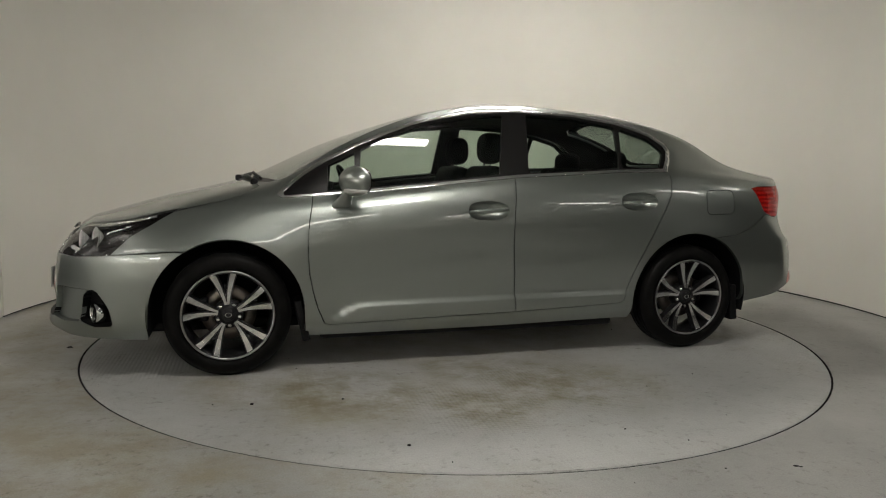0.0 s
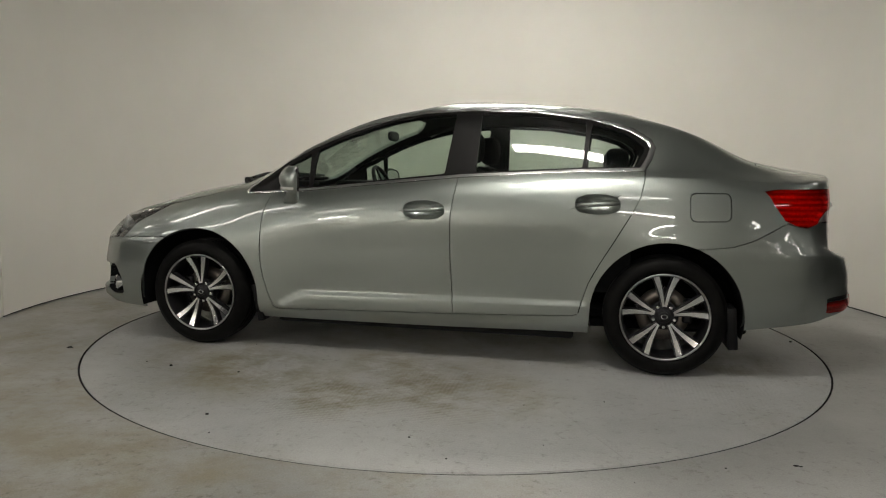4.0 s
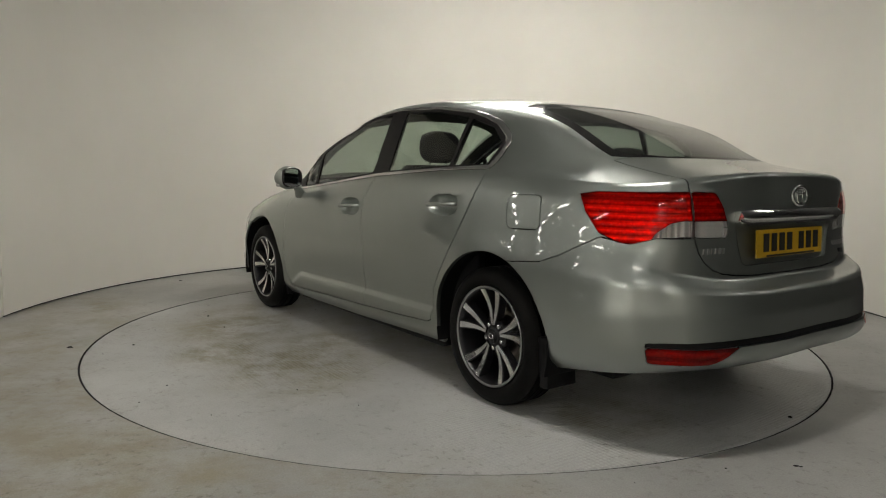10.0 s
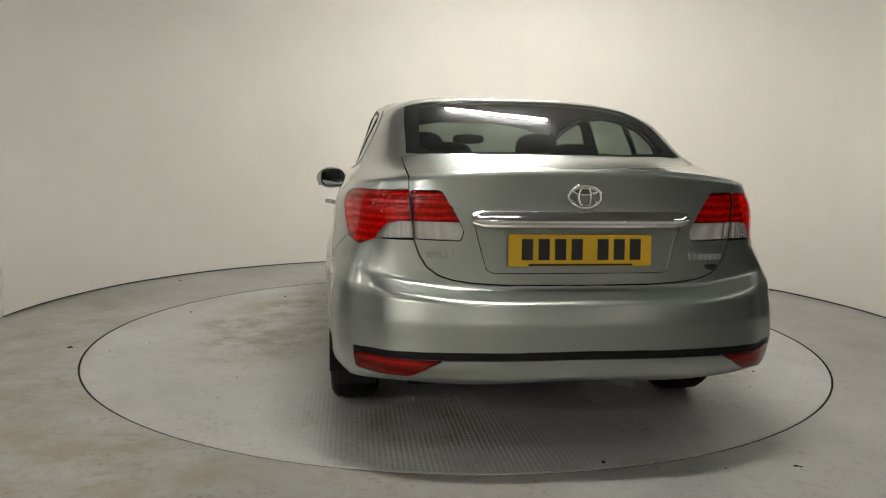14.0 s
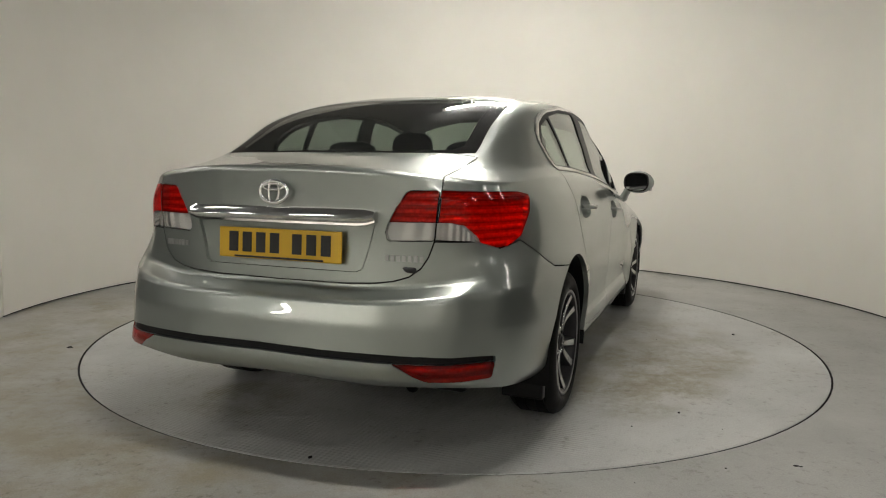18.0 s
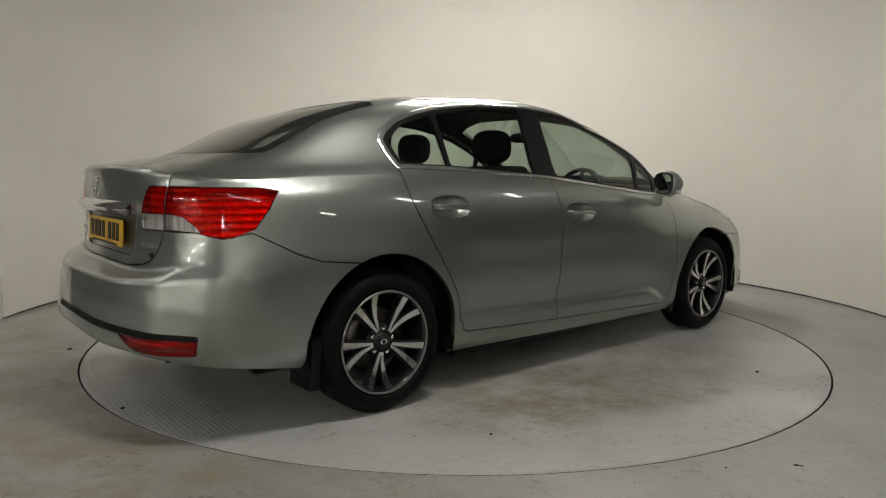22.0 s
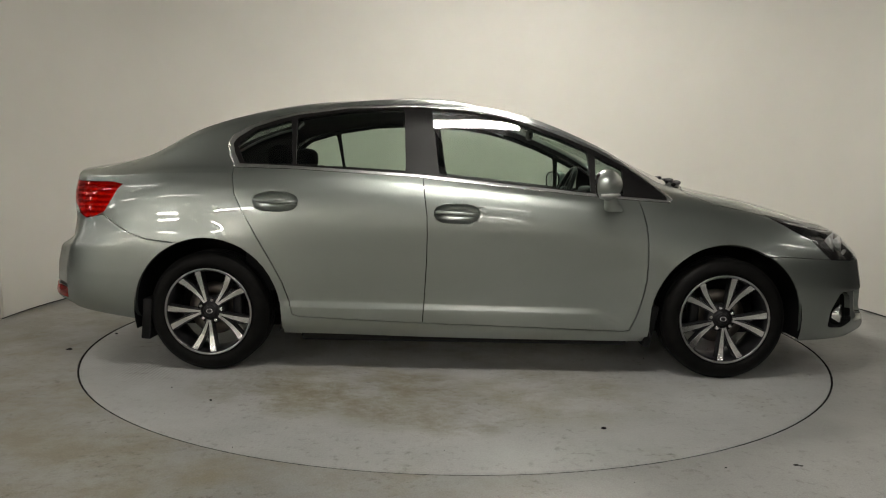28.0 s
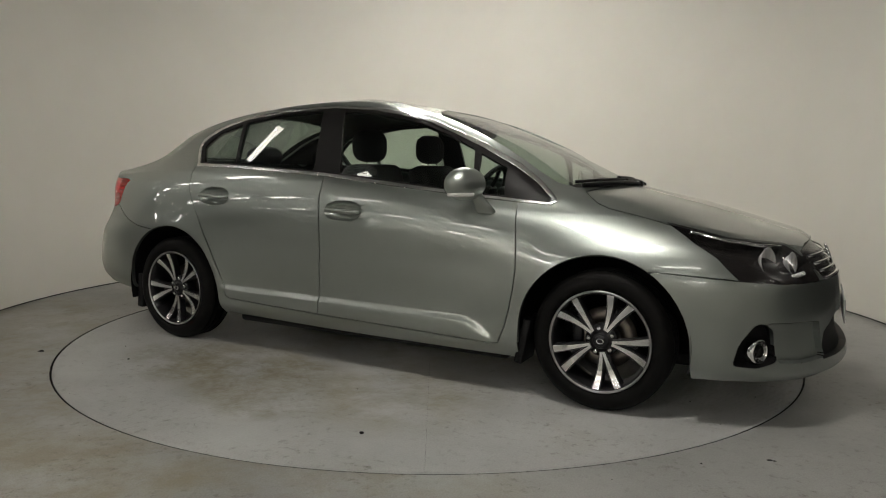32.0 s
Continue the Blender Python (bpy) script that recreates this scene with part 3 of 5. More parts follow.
# ---------- cutting panels out of the shell ----------
def flat(view):
    """Two axes of a picture plane and the way towards its viewer."""
    return {"side": (Vector((1, 0, 0)), Vector((0, 0, 1)), Vector((0, 1, 0))),
            "rear": (Vector((0, 1, 0)), Vector((0, 0, 1)), Vector((-1, 0, 0))),
            "front": (Vector((0, 1, 0)), Vector((0, 0, 1)), Vector((1, 0, 0))),
            "top": (Vector((1, 0, 0)), Vector((0, 1, 0)), Vector((0, 0, 1))),
            "tail": (Vector((.66, .75, 0)), Vector((0, 0, 1)), Vector((-.75, .66, 0))),
            "nose": (Vector((-.66, .75, 0)), Vector((0, 0, 1)), Vector((.75, .66, 0)))}[view]


def inside(p, poly):
    x, y = p
    hit = False
    for (ax, ay), (bx, by) in zip(poly, poly[1:] + poly[:1]):
        if (ay > y) != (by > y) and x < (bx - ax) * (y - ay) / (by - ay) + ax:
            hit = not hit
    return hit


def rounded(poly, r, seg=4, view=None):
    """Rounds a polygon's corners."""
    if len(poly[0]) == 3:
        e1, e2, _ = flat(view)
        poly = [(Vector(p).dot(e1), Vector(p).dot(e2)) for p in poly]
    out = []
    n = len(poly)
    for i in range(n):
        p, a, b = Vector(poly[i]), Vector(poly[i - 1]), Vector(poly[(i + 1) % n])
        u, w = a - p, b - p
        k = min(r, u.length * 0.45, w.length * 0.45)
        s, e = p + u.normalized() * k, p + w.normalized() * k
        for j in range(seg + 1):
            t = j / seg
            q = s * (1 - t) ** 2 + p * 2 * t * (1 - t) + e * t * t
            out.append((q.x, q.y))
    return out


def ellipse(cx, cy, rx, ry, n=20, power=2.0):
    out = []
    for i in range(n):
        a = 2 * math.pi * i / n
        c, s = math.cos(a), math.sin(a)
        out.append((cx + rx * math.copysign(abs(c) ** (2 / power), c), cy + ry * math.copysign(abs(s) ** (2 / power), s)))
    return out


class Shell:
    """Half of the body, cut along the outlines of its panels."""

    def __init__(self):
        self.bm, N = shell_mesh()
        self.bm.normal_update()
        self.tree = BVHTree.FromBMesh(self.bm)
        self.bm.faces.ensure_lookup_table()
        self.base = [([v.co.copy() for v in f.verts], [N[v].copy() for v in f.verts]) for f in self.bm.faces]
        for v_list, n_list in self.base:        # the two halves meet smoothly
            for c, n in zip(v_list, n_list):
                if c.y < 1e-5:
                    n.y = 0
                    n.normalize()
        self.reg = self.bm.faces.layers.int.new("region")
        self.sunk = self.bm.verts.layers.int.new("sunk")
        self.names = ["body"]

    def id(self, name):
        if name not in self.names:
            self.names.append(name)
        return self.names.index(name)

    def cut(self, view, poly, name, facing=0.1, over=None, keep=None):
        """Cuts along a closed outline and gives the faces inside to the named panel."""
        e1, e2, d = flat(view)
        if len(poly[0]) == 3:
            poly = [(Vector(p).dot(e1), Vector(p).dot(e2)) for p in poly]
        bm = self.bm
        x0, x1 = min(p[0] for p in poly) - .002, max(p[0] for p in poly) + .002
        y0, y1 = min(p[1] for p in poly) - .002, max(p[1] for p in poly) + .002

        def ok(f):
            if f.normal.dot(d) < facing or (keep and not keep(f.calc_center_median())):
                return False
            a = [v.co.dot(e1) for v in f.verts]
            b = [v.co.dot(e2) for v in f.verts]
            return max(a) > x0 and min(a) < x1 and max(b) > y0 and min(b) < y1
        cand = {f for f in bm.faces if ok(f)}
        for (ax, ay), (bx, by) in zip(poly, poly[1:] + poly[:1]):
            lx, hx, ly, hy = min(ax, bx) - 1e-4, max(ax, bx) + 1e-4, min(ay, by) - 1e-4, max(ay, by) + 1e-4
            no2 = Vector((-(by - ay), bx - ax))
            if no2.length < 1e-6:
                continue
            no2.normalize()
            off = no2.x * ax + no2.y * ay
            near = []
            for f in cand:
                if not f.is_valid:
                    continue
                a = [v.co.dot(e1) for v in f.verts]
                b = [v.co.dot(e2) for v in f.verts]
                if max(a) < lx or min(a) > hx or max(b) < ly or min(b) > hy:
                    continue
                s = [p * no2.x + q * no2.y - off for p, q in zip(a, b)]
                if max(s) > 1e-4 and min(s) < -1e-4:
                    near.append(f)
            if not near:
                continue
            geom = list({v for f in near for v in f.verts}) + list({e for f in near for e in f.edges}) + near
            r = bmesh.ops.bisect_plane(bm, geom=geom, dist=2e-5, plane_co=e1 * ax + e2 * ay, plane_no=e1 * no2.x + e2 * no2.y)
            cand = {f for f in cand if f.is_valid} | {g for g in r["geom"] if isinstance(g, bmesh.types.BMFace)}
        num = self.id(name)
        allowed = None if over is None else {self.id(o) for o in over}
        for f in cand:
            if not f.is_valid:
                continue
            c = f.calc_center_median()
            if (allowed is None or f[self.reg] in allowed) and inside((c.dot(e1), c.dot(e2)), poly):
                f[self.reg] = num

    def normal_at(self, p):
        q, _, i, _ = self.tree.find_nearest(p)
        vs, ns = self.base[i]
        w = [1 / ((q - v).length + 1e-6) for v in vs]
        if len(vs) == 4:
            # bilinear-like weights from inverse areas
            w = []
            for k in range(4):
                a, b, c = vs[k], vs[(k + 1) % 4], vs[(k + 3) % 4]
                o = vs[(k + 2) % 4]
                w.append(((q - o).cross(b - o)).length * ((q - o).cross(c - o)).length + 1e-12)
        n = Vector()
        for k, m in zip(w, ns):
            n += m * k
        return n.normalized()

    def take(self, names, mirror="both", gap=0.0026, depth=0.022, sink=0.0, grow=0.0, crown=0.0):
        """A panel's own mesh: its faces on one half or both, drawn back by the gap, with edges turned in."""
        ids = {self.id(n) for n in names}
        bm = bmesh.new()
        sunk = bm.verts.layers.int.new("sunk")
        vmap = {}
        halves = {"left": (1,), "right": (-1,), "both": (1, -1)}[mirror]
        for s in halves:
            for f in self.bm.faces:
                if f[self.reg] not in ids:
                    continue
                vs = []
                for v in f.verts:
                    mid = abs(v.co.y) < 1e-5
                    key = (v.index, 0 if mid else s)
                    if key not in vmap:
                        w = bm.verts.new((v.co.x, v.co.y * s, v.co.z))
                        w[sunk] = v[self.sunk]
                        vmap[key] = w
                    vs.append(vmap[key])
                if s < 0:
                    vs.reverse()
                try:
                    bm.faces.new(vs)
                except ValueError:
                    pass
        bm.normal_update()
        norm = {}
        for v in bm.verts:
            if v[sunk]:
                norm[v] = v.normal.copy()
            else:
                n = self.normal_at(Vector((v.co.x, abs(v.co.y), v.co.z)))
                norm[v] = Vector((n.x, n.y if v.co.y >= 0 else -n.y, n.z))
        rim = [e for e in bm.edges if e.is_boundary]
        push = {}
        for e in rim:
            f = e.link_faces[0]
            c = f.calc_center_median()
            t = (e.verts[1].co - e.verts[0].co).normalized()
            w = (c - e.verts[0].co)
            w = (w - t * w.dot(t))
            if w.length < 1e-7:
                continue
            w.normalize()
            for v in e.verts:
                push[v] = push.get(v, Vector()) + w
        for v, w in push.items():
            if w.length > 1e-6:
                v.co += w.normalized() * (gap - grow)
                if crown:              # a rounded strip
                    norm[v] = (norm[v] - w.normalized() * crown).normalized()
        if sink:
            for v in bm.verts:
                v.co -= norm[v] * sink
        faces = list(bm.faces)
        if depth:
            r = bmesh.ops.extrude_edge_only(bm, edges=rim)
            low = [g for g in r["geom"] if isinstance(g, bmesh.types.BMVert)]
            for v in low:
                src = [e.other_vert(v) for e in v.link_edges if e.other_vert(v) in norm]
                n = norm[src[0]] if src else Vector((0, 0, 1))
                v.co -= n * depth
        return bm, faces, norm

    def panel(self, name, regions, material, parent, label="", mirror="both", fair=False, tip=0.0, **more):
        bm, faces, norm = self.take(regions, mirror, **more)
        if fair:                       # rolled glass: normals vary evenly over the pane
            vs = list(norm)

            def terms(p):
                return (1, p.x, p.y, p.y ** 2) if mirror == "both" else (1, p.x, p.z, p.x ** 2)
            A = np.array([terms(v.co) for v in vs])
            ids = {self.id(n) for n in fair}             # one curve for all the panes of a side
            some = [f for f in self.bm.faces if f[self.reg] in ids and f.calc_area() > 1e-5]
            C, N = [f.calc_center_median() for f in some], [f.normal.copy() for f in some]
            if mirror != "left":
                flip = Vector((1, -1, 1))
                C2, N2 = [c * flip for c in C], [n * flip for n in N]
                C, N = (C2, N2) if mirror == "right" else (C + C2, N + N2)
            K = np.linalg.lstsq(np.array([terms(c) for c in C]), np.array([tuple(n) for n in N]), rcond=None)[0]
            fit = A @ K
            for v, n in zip(vs, fit):
                norm[v] = (Vector(n).normalized() + Vector((0, 0, tip))).normalized()
        bm.normal_update()
        bm.faces.index_update()
        main = {f.index for f in faces}
        loops = []
        for f in bm.faces:
            for l in f.loops:
                loops.append(tuple(norm[l.vert]) if f.index in main and l.vert in norm else tuple(f.normal))
        ob = part(name, bm, material, parent, label)
        ob.data.normals_split_custom_set(loops)
        return ob


def cut_shell():
    sh = Shell()
    # bumpers
    sh.cut("side", [(1.55, .05), (1.55, .648), (1.67, .651), (1.95, .632), (2.28, .615), (2.55, .612), (2.55, .05)], "front_bumper", -2)
    sh.cut("side", [(-1.35, .05), (-1.35, .68), (-1.44, .685), (-1.60, .70), (-1.70, .735), (-1.86, .822), (-1.97, .80), (-2.03, .826), (-2.5, .826), (-2.5, .05)], "rear_bumper", -2)
    # boot lid: upright face and deck
    sh.cut("rear", [(-.05, .667), (.28, .670), (.38, .676), (.45, .685), (.505, .702), (.545, .732), (.570, .772), (.590, .833), (.606, 1.0), (.605, 1.15), (-.05, 1.15)], "boot_lid", .12, keep=lambda c: c.x < -1.9)
    sh.cut("top", [(-2.35, -.05), (-2.35, .606), (-2.02, .605), (-1.735, .606), (-1.76, .52), (-1.813, .3), (-1.84, .1), (-1.845, -.05)], "boot_lid", .35, keep=lambda c: c.z > .95)
    # bonnet
    sh.cut("top", [(2.33, -.05), (2.285, .18), (2.19, .40), (2.09, .56), (1.99, .665), (1.88, .705), (1.67, .735), (1.51, .726), (1.40, .722), (1.345, .705), (1.285, .645), (1.255, .60), (1.31, .40), (1.36, .2), (1.385, -.05)], "bonnet", .30, over=("body",))
    # glass
    sh.cut("top", [(1.372, -.05), (1.345, .2), (1.27, .43), (1.165, .60), (1.12, .625), (.80, .595), (.43, .535), (.36, .42), (.285, .2), (.27, -.05)], "windscreen", .25, over=("body",))
    sh.cut("top", [(1.40, -.05), (1.372, .2), (1.30, .43), (1.20, .59), (1.165, .60), (1.235, .42), (1.305, .2), (1.33, -.05)], "scuttle", .1, over=("windscreen", "body"), keep=lambda c: c.z > .95)
    sh.cut("top", [(-1.842, -.05), (-1.812, .3), (-1.75, .53), (-1.705, .585), (-1.40, .572), (-1.125, .552), (-1.06, .44), (-1.02, .2), (-1.01, -.05)], "rear_frit", .25, over=("body", "boot_lid"))
    sh.cut("top", [(-1.80, -.05), (-1.775, .3), (-1.715, .49), (-1.67, .525), (-1.40, .507), (-1.18, .485), (-1.13, .40), (-1.095, .2), (-1.085, -.05)], "rear_window", .25, over=("rear_frit",))
    # side windows: bright frame, black frame, panes
    outer = [(-1.150, 1.079), (-1.188, 1.14), (-1.208, 1.205), (-1.185, 1.25), (-1.085, 1.311), (-.97, 1.347), (-.85, 1.376), (-.565, 1.412), (-.2, 1.425), (.08, 1.405), (.25, 1.376), (.415, 1.335), (.59, 1.272), (.755, 1.204), (.94, 1.107),
             (1.05, 1.030), (1.148, .950), (1.162, .930), (1.140, .915), (.745, .942), (.29, .988), (-.17, 1.034), (-.82, 1.072)]
    sh.cut("side", outer, "window_frame", .15, over=("body",))
    inner = [(-1.130, 1.096), (-1.163, 1.15), (-1.180, 1.203), (-1.163, 1.235), (-1.075, 1.294), (-.96, 1.333), (-.845, 1.362), (-.565, 1.399), (-.2, 1.412), (.08, 1.392), (.245, 1.363), (.41, 1.322), (.58, 1.259), (.745, 1.190), (.925, 1.096),
             (1.042, 1.018), (1.134, .943), (1.130, .924), (.745, .955), (.29, 1.002), (-.17, 1.048), (-.82, 1.085)]
    sh.cut("side", inner, "window_surround", .15, over=("window_frame",))
    sh.cut("side", rounded([(-1.108, 1.103), (-1.157, 1.203), (-1.055, 1.284), (-.872, 1.337), (-.845, 1.097)], .02), "quarter_glass", .1, over=("window_surround",))
    sh.cut("side", rounded([(-.828, 1.096), (-.842, 1.345), (-.565, 1.387), (-.262, 1.400), (-.245, 1.064)], .015), "rear_door_glass", .1, over=("window_surround",))
    sh.cut("side", rounded([(-.068, 1.052), (-.115, 1.392), (.08, 1.378), (.24, 1.35), (.405, 1.308), (.575, 1.245), (.715, 1.180), (.732, .966)], .015), "front_door_glass", .1, over=("window_surround",))
    sh.cut("side", rounded([(.756, .964), (.752, 1.160), (.898, 1.086), (.903, .954)], .008), "mirror_glass", .1, over=("window_surround",))
    # doors
    sh.cut("side", [(-.152, 1.10), (-.152, 1.03), (-.126, .84), (-.124, .74), (-.127, .60), (-.136, .44), (-.147, .276), (.40, .262), (.90, .2475), (.932, .255), (.968, .34), (.992, .43), (1.009, .52), (1.016, .62), (1.013, .72), (1.005, .80), (.985, .90), (.975, .98)], "front_door", .1, over=("body",))
    sh.cut("side", [(-.152, 1.10), (-.152, 1.03), (-.126, .84), (-.124, .74), (-.127, .60), (-.136, .44), (-.147, .276), (-.50, .288), (-.80, .302), (-.832, .315), (-.848, .38), (-.880, .485), (-.935, .59), (-1.012, .719), (-1.095, .864), (-1.132, .94), (-1.152, 1.03), (-1.155, 1.10)], "rear_door", .1, over=("body",))
    sh.cut("side", rounded([(-1.378, .970), (-1.576, .973), (-1.585, .829), (-1.386, .823)], .035), "fuel_flap", .2, over=("body",))
    # door handle cups
    for hx, hz in ((.027, .855), (-.915, .907)):
        for k in (1.0, .92, .8, .6, .35):
            name = "front_door" if hx > 0 else "rear_door"
            sh.cut("side", ellipse(hx, hz - .004, .118 * k, .052 * k, 28, 2.5), name, .3, over=(name,))
        for v in sh.bm.verts:
            if v.co.y > .6:
                r = abs((v.co.x - hx) / .118) ** 2.5 + abs((v.co.z - hz + .004) / .052) ** 2.5
                if r < 1.02:
                    v[sh.sunk] = 1
                    v.co.y -= .066 * max(0, 1 - r) ** .55
    # lamps
    sh.cut("tail", [(-1.755, .822, .984), (-1.79, .83, .92), (-1.86, .825, .838), (-1.93, .795, .806), (-1.98, .77, .803), (-2.04, .71, .826), (-2.126, .594, .832), (-2.102, .605, 1.0), (-2.0, .71, .997), (-1.82, .80, .995)], "tail_lamp", .05)
    sh.cut("tail", [(-2.015, .73, .80), (-2.04, .712, .845), (-2.075, .675, .882), (-2.10, .64, .891), (-2.14, .592, .893), (-2.14, .58, .80)], "tail_lamp_clear", .05, over=("tail_lamp",))
    sh.cut("rear", rounded([(.600, 1.0), (.497, .997), (.459, .940), (.417, .86), (.425, .824), (.587, .829)], .012), "lid_lamp", .2, over=("boot_lid",), keep=lambda c: c.x < -1.95)
    sh.cut("rear", [(.62, .892), (.40, .889), (.40, .80), (.62, .80)], "lid_lamp_clear", .2, over=("lid_lamp",), keep=lambda c: c.x < -1.95)
    sh.cut("nose", [(1.672, .728, .852), (1.80, .723, .826), (1.93, .71, .797), (2.06, .64, .783), (2.165, .52, .768), (2.225, .48, .70), (2.272, .49, .618), (2.12, .70, .617), (1.975, .815, .630), (1.93, .82, .675), (1.888, .813, .715), (1.80, .80, .775)], "headlamp", .05)
    sh.cut("rear", rounded([(-.05, .905), (.385, .905), (.335, .722), (.31, .712), (-.05, .712)], .015), "plate_recess", .2, over=("boot_lid",), keep=lambda c: c.x < -1.95)
    # rear fog lamps, dark strip
    sh.cut("rear", [(-.05, .462), (.40, .458), (.60, .452), (.80, .441), (.80, .424), (.60, .428), (.40, .434), (-.05, .438)], "bumper_strip", .05, over=("rear_bumper",), keep=lambda c: c.x < -1.95)
    sh.cut("rear", rounded([(.80, .4235), (.60, .4275), (.50, .430), (.535, .412), (.61, .368), (.79, .366)], .012), "rear_fog_lamp", .05, over=("rear_bumper",), keep=lambda c: c.x < -1.95)
    # nose openings
    sh.cut("nose", rounded([(1.965, .842, .278), (1.99, .832, .372), (2.045, .81, .452), (2.08, .79, .458), (2.105, .772, .43), (2.125, .765, .30), (2.06, .81, .272)], .02, view="nose"), "fog_recess", .05, over=("front_bumper",))
    sh.cut("nose", rounded([(2.085, .785, .458), (2.20, .66, .460), (2.265, .565, .452), (2.30, .535, .30), (2.20, .68, .292), (2.13, .762, .298)], .015, view="nose"), "bumper_pocket", .05, over=("front_bumper",))
    sh.cut("front", [(-.05, .765), (.30, .755), (.47, .735), (.50, .69), (.46, .625), (-.05, .605)], "grille", .2, keep=lambda c: c.x > 1.9, over=("body", "front_bumper", "bonnet"))
    sh.cut("front", [(-.05, .47), (.36, .46), (.52, .40), (.56, .29), (-.05, .27)], "lower_grille", .2, keep=lambda c: c.x > 1.9, over=("front_bumper",))
    # wheel arches
    for wx, r in ((FRONT_X, .382), (REAR_X, .386)):
        arch = [(wx + r * math.cos(math.pi * k / 24), .325 + r * math.sin(math.pi * k / 24)) for k in range(25)]
        sh.cut("side", [(wx + r + .012, .02)] + arch + [(wx - r - .012, .02)], "hole", -2, keep=lambda c: c.y > .3)
    bmesh.ops.dissolve_degenerate(sh.bm, dist=.0009, edges=sh.bm.edges)
    sh.bm.verts.index_update()
    sh.bm.normal_update()
    return sh


# ---------- car materials ----------
def car_paint():
    m = mat("silver_green_metallic_paint", (0.325, 0.352, 0.330), 0.34, 0.94, Coat_Weight=1.0, Coat_Roughness=0.01, Coat_IOR=1.65)
    n, l, b = nodes_of(m)
    flake = noise_node(m, 900.0, 2, 0.7)
    c = mix(m, 0.10, (0.325, 0.352, 0.330), flake.outputs[1], "OVERLAY")
    l.new(c, b.inputs["Base Color"])
    dust = noise_node(m, 6.0, 6, 0.7)
    l.new(ramp(m, dust.outputs[0], [(0.3, (0.35,) * 3), (0.7, (0.39,) * 3)]).outputs[0], b.inputs["Roughness"])
    return m


def clear_sheet(name, tint, ior=1.45, rough=0.0):
    """A thin pane: tinted see-through with a sharp reflection on top."""
    m = bpy.data.materials.new(name)
    m.use_nodes = True
    n, l = m.node_tree.nodes, m.node_tree.links
    n.remove(n["Principled BSDF"])
    t, g, f, x = n.new("ShaderNodeBsdfTransparent"), n.new("ShaderNodeBsdfGlossy"), n.new("ShaderNodeLayerWeight"), n.new("ShaderNodeMixShader")
    t.inputs[0].default_value = (*tint, 1)
    g.inputs["Roughness"].default_value = rough
    f.inputs[0].default_value = 0.5
    p, k = n.new("ShaderNodeMath"), n.new("ShaderNodeMath")
    p.operation, k.operation = "POWER", "MULTIPLY_ADD"
    l.new(f.outputs["Facing"], p.inputs[0])
    p.inputs[1].default_value = 4.0
    l.new(p.outputs[0], k.inputs[0])
    base = ((ior - 1) / (ior + 1)) ** 2 * 1.7
    k.inputs[1].default_value, k.inputs[2].default_value = 1 - base, base
    l.new(k.outputs[0], x.inputs[0])
    l.new(t.outputs[0], x.inputs[1])
    l.new(g.outputs[0], x.inputs[2])
    l.new(x.outputs[0], n["Material Output"].inputs[0])
    return m


def ribbed(name, colour, rough, metal, scale, strength, vertical=False, low=1.0):
    """Moulded ribs; low is how much darker the grooves are than the crests, their shade put into the colour."""
    m = mat(name, colour, rough, metal)
    n, l, b = nodes_of(m)
    tc, w = n.new("ShaderNodeTexCoord"), n.new("ShaderNodeTexWave")
    w.bands_direction = "X" if vertical else "Z"
    w.inputs["Scale"].default_value = scale
    w.inputs["Distortion"].default_value = 0.0
    l.new(tc.outputs["Object"], w.inputs["Vector"])
    bump(m, w.outputs[1], strength, 0.01)
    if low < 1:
        # groove shade put into the base colour, along the bump's wave
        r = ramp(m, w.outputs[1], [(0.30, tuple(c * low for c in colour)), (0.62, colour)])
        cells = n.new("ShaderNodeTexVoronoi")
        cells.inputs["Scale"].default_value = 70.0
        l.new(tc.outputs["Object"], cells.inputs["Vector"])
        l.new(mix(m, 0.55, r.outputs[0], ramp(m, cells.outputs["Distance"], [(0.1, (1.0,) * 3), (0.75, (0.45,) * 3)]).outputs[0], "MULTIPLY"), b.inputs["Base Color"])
    return m


def tyre_rubber():
    m = mat("tyre_rubber_worn", (0.016, 0.016, 0.016), 0.5, Specular_IOR_Level=0.10)
    n, l, b = nodes_of(m)
    d = noise_node(m, 14.0, 5)
    l.new(ramp(m, d.outputs[0], [(0.35, (0.004,) * 3), (0.75, (0.009, 0.0085, 0.008))]).outputs[0], b.inputs["Base Color"])
    l.new(ramp(m, d.outputs[0], [(0.3, (0.42,) * 3), (0.7, (0.62,) * 3)]).outputs[0], b.inputs["Roughness"])
    return m


PAINT = car_paint()
RUBBER = tyre_rubber()
GLASS = clear_sheet("green_tinted_window_glass", (0.66, 0.74, 0.68), 1.5)
DARKGLASS = clear_sheet("rear_window_glass", (0.38, 0.43, 0.40), 1.40)
REDLENS = clear_sheet("red_lens", (1.0, 0.052, 0.020), 1.34, 0.03)
HEADLENS = clear_sheet("headlamp_lens", (0.95, 0.95, 0.94), 1.28, 0.01)
DULL = mat("dull_chrome_lettering", (0.42, 0.42, 0.42), 0.35, 0.9)
CLEARLENS = clear_sheet("clear_lens", (0.93, 0.93, 0.92), 1.5, 0.03)
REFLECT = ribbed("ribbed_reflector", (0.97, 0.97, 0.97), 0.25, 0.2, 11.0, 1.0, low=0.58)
FLUTED = ribbed("fluted_reflector", (0.78, 0.78, 0.77), 0.2, 0.3, 24.0, 0.8, True)
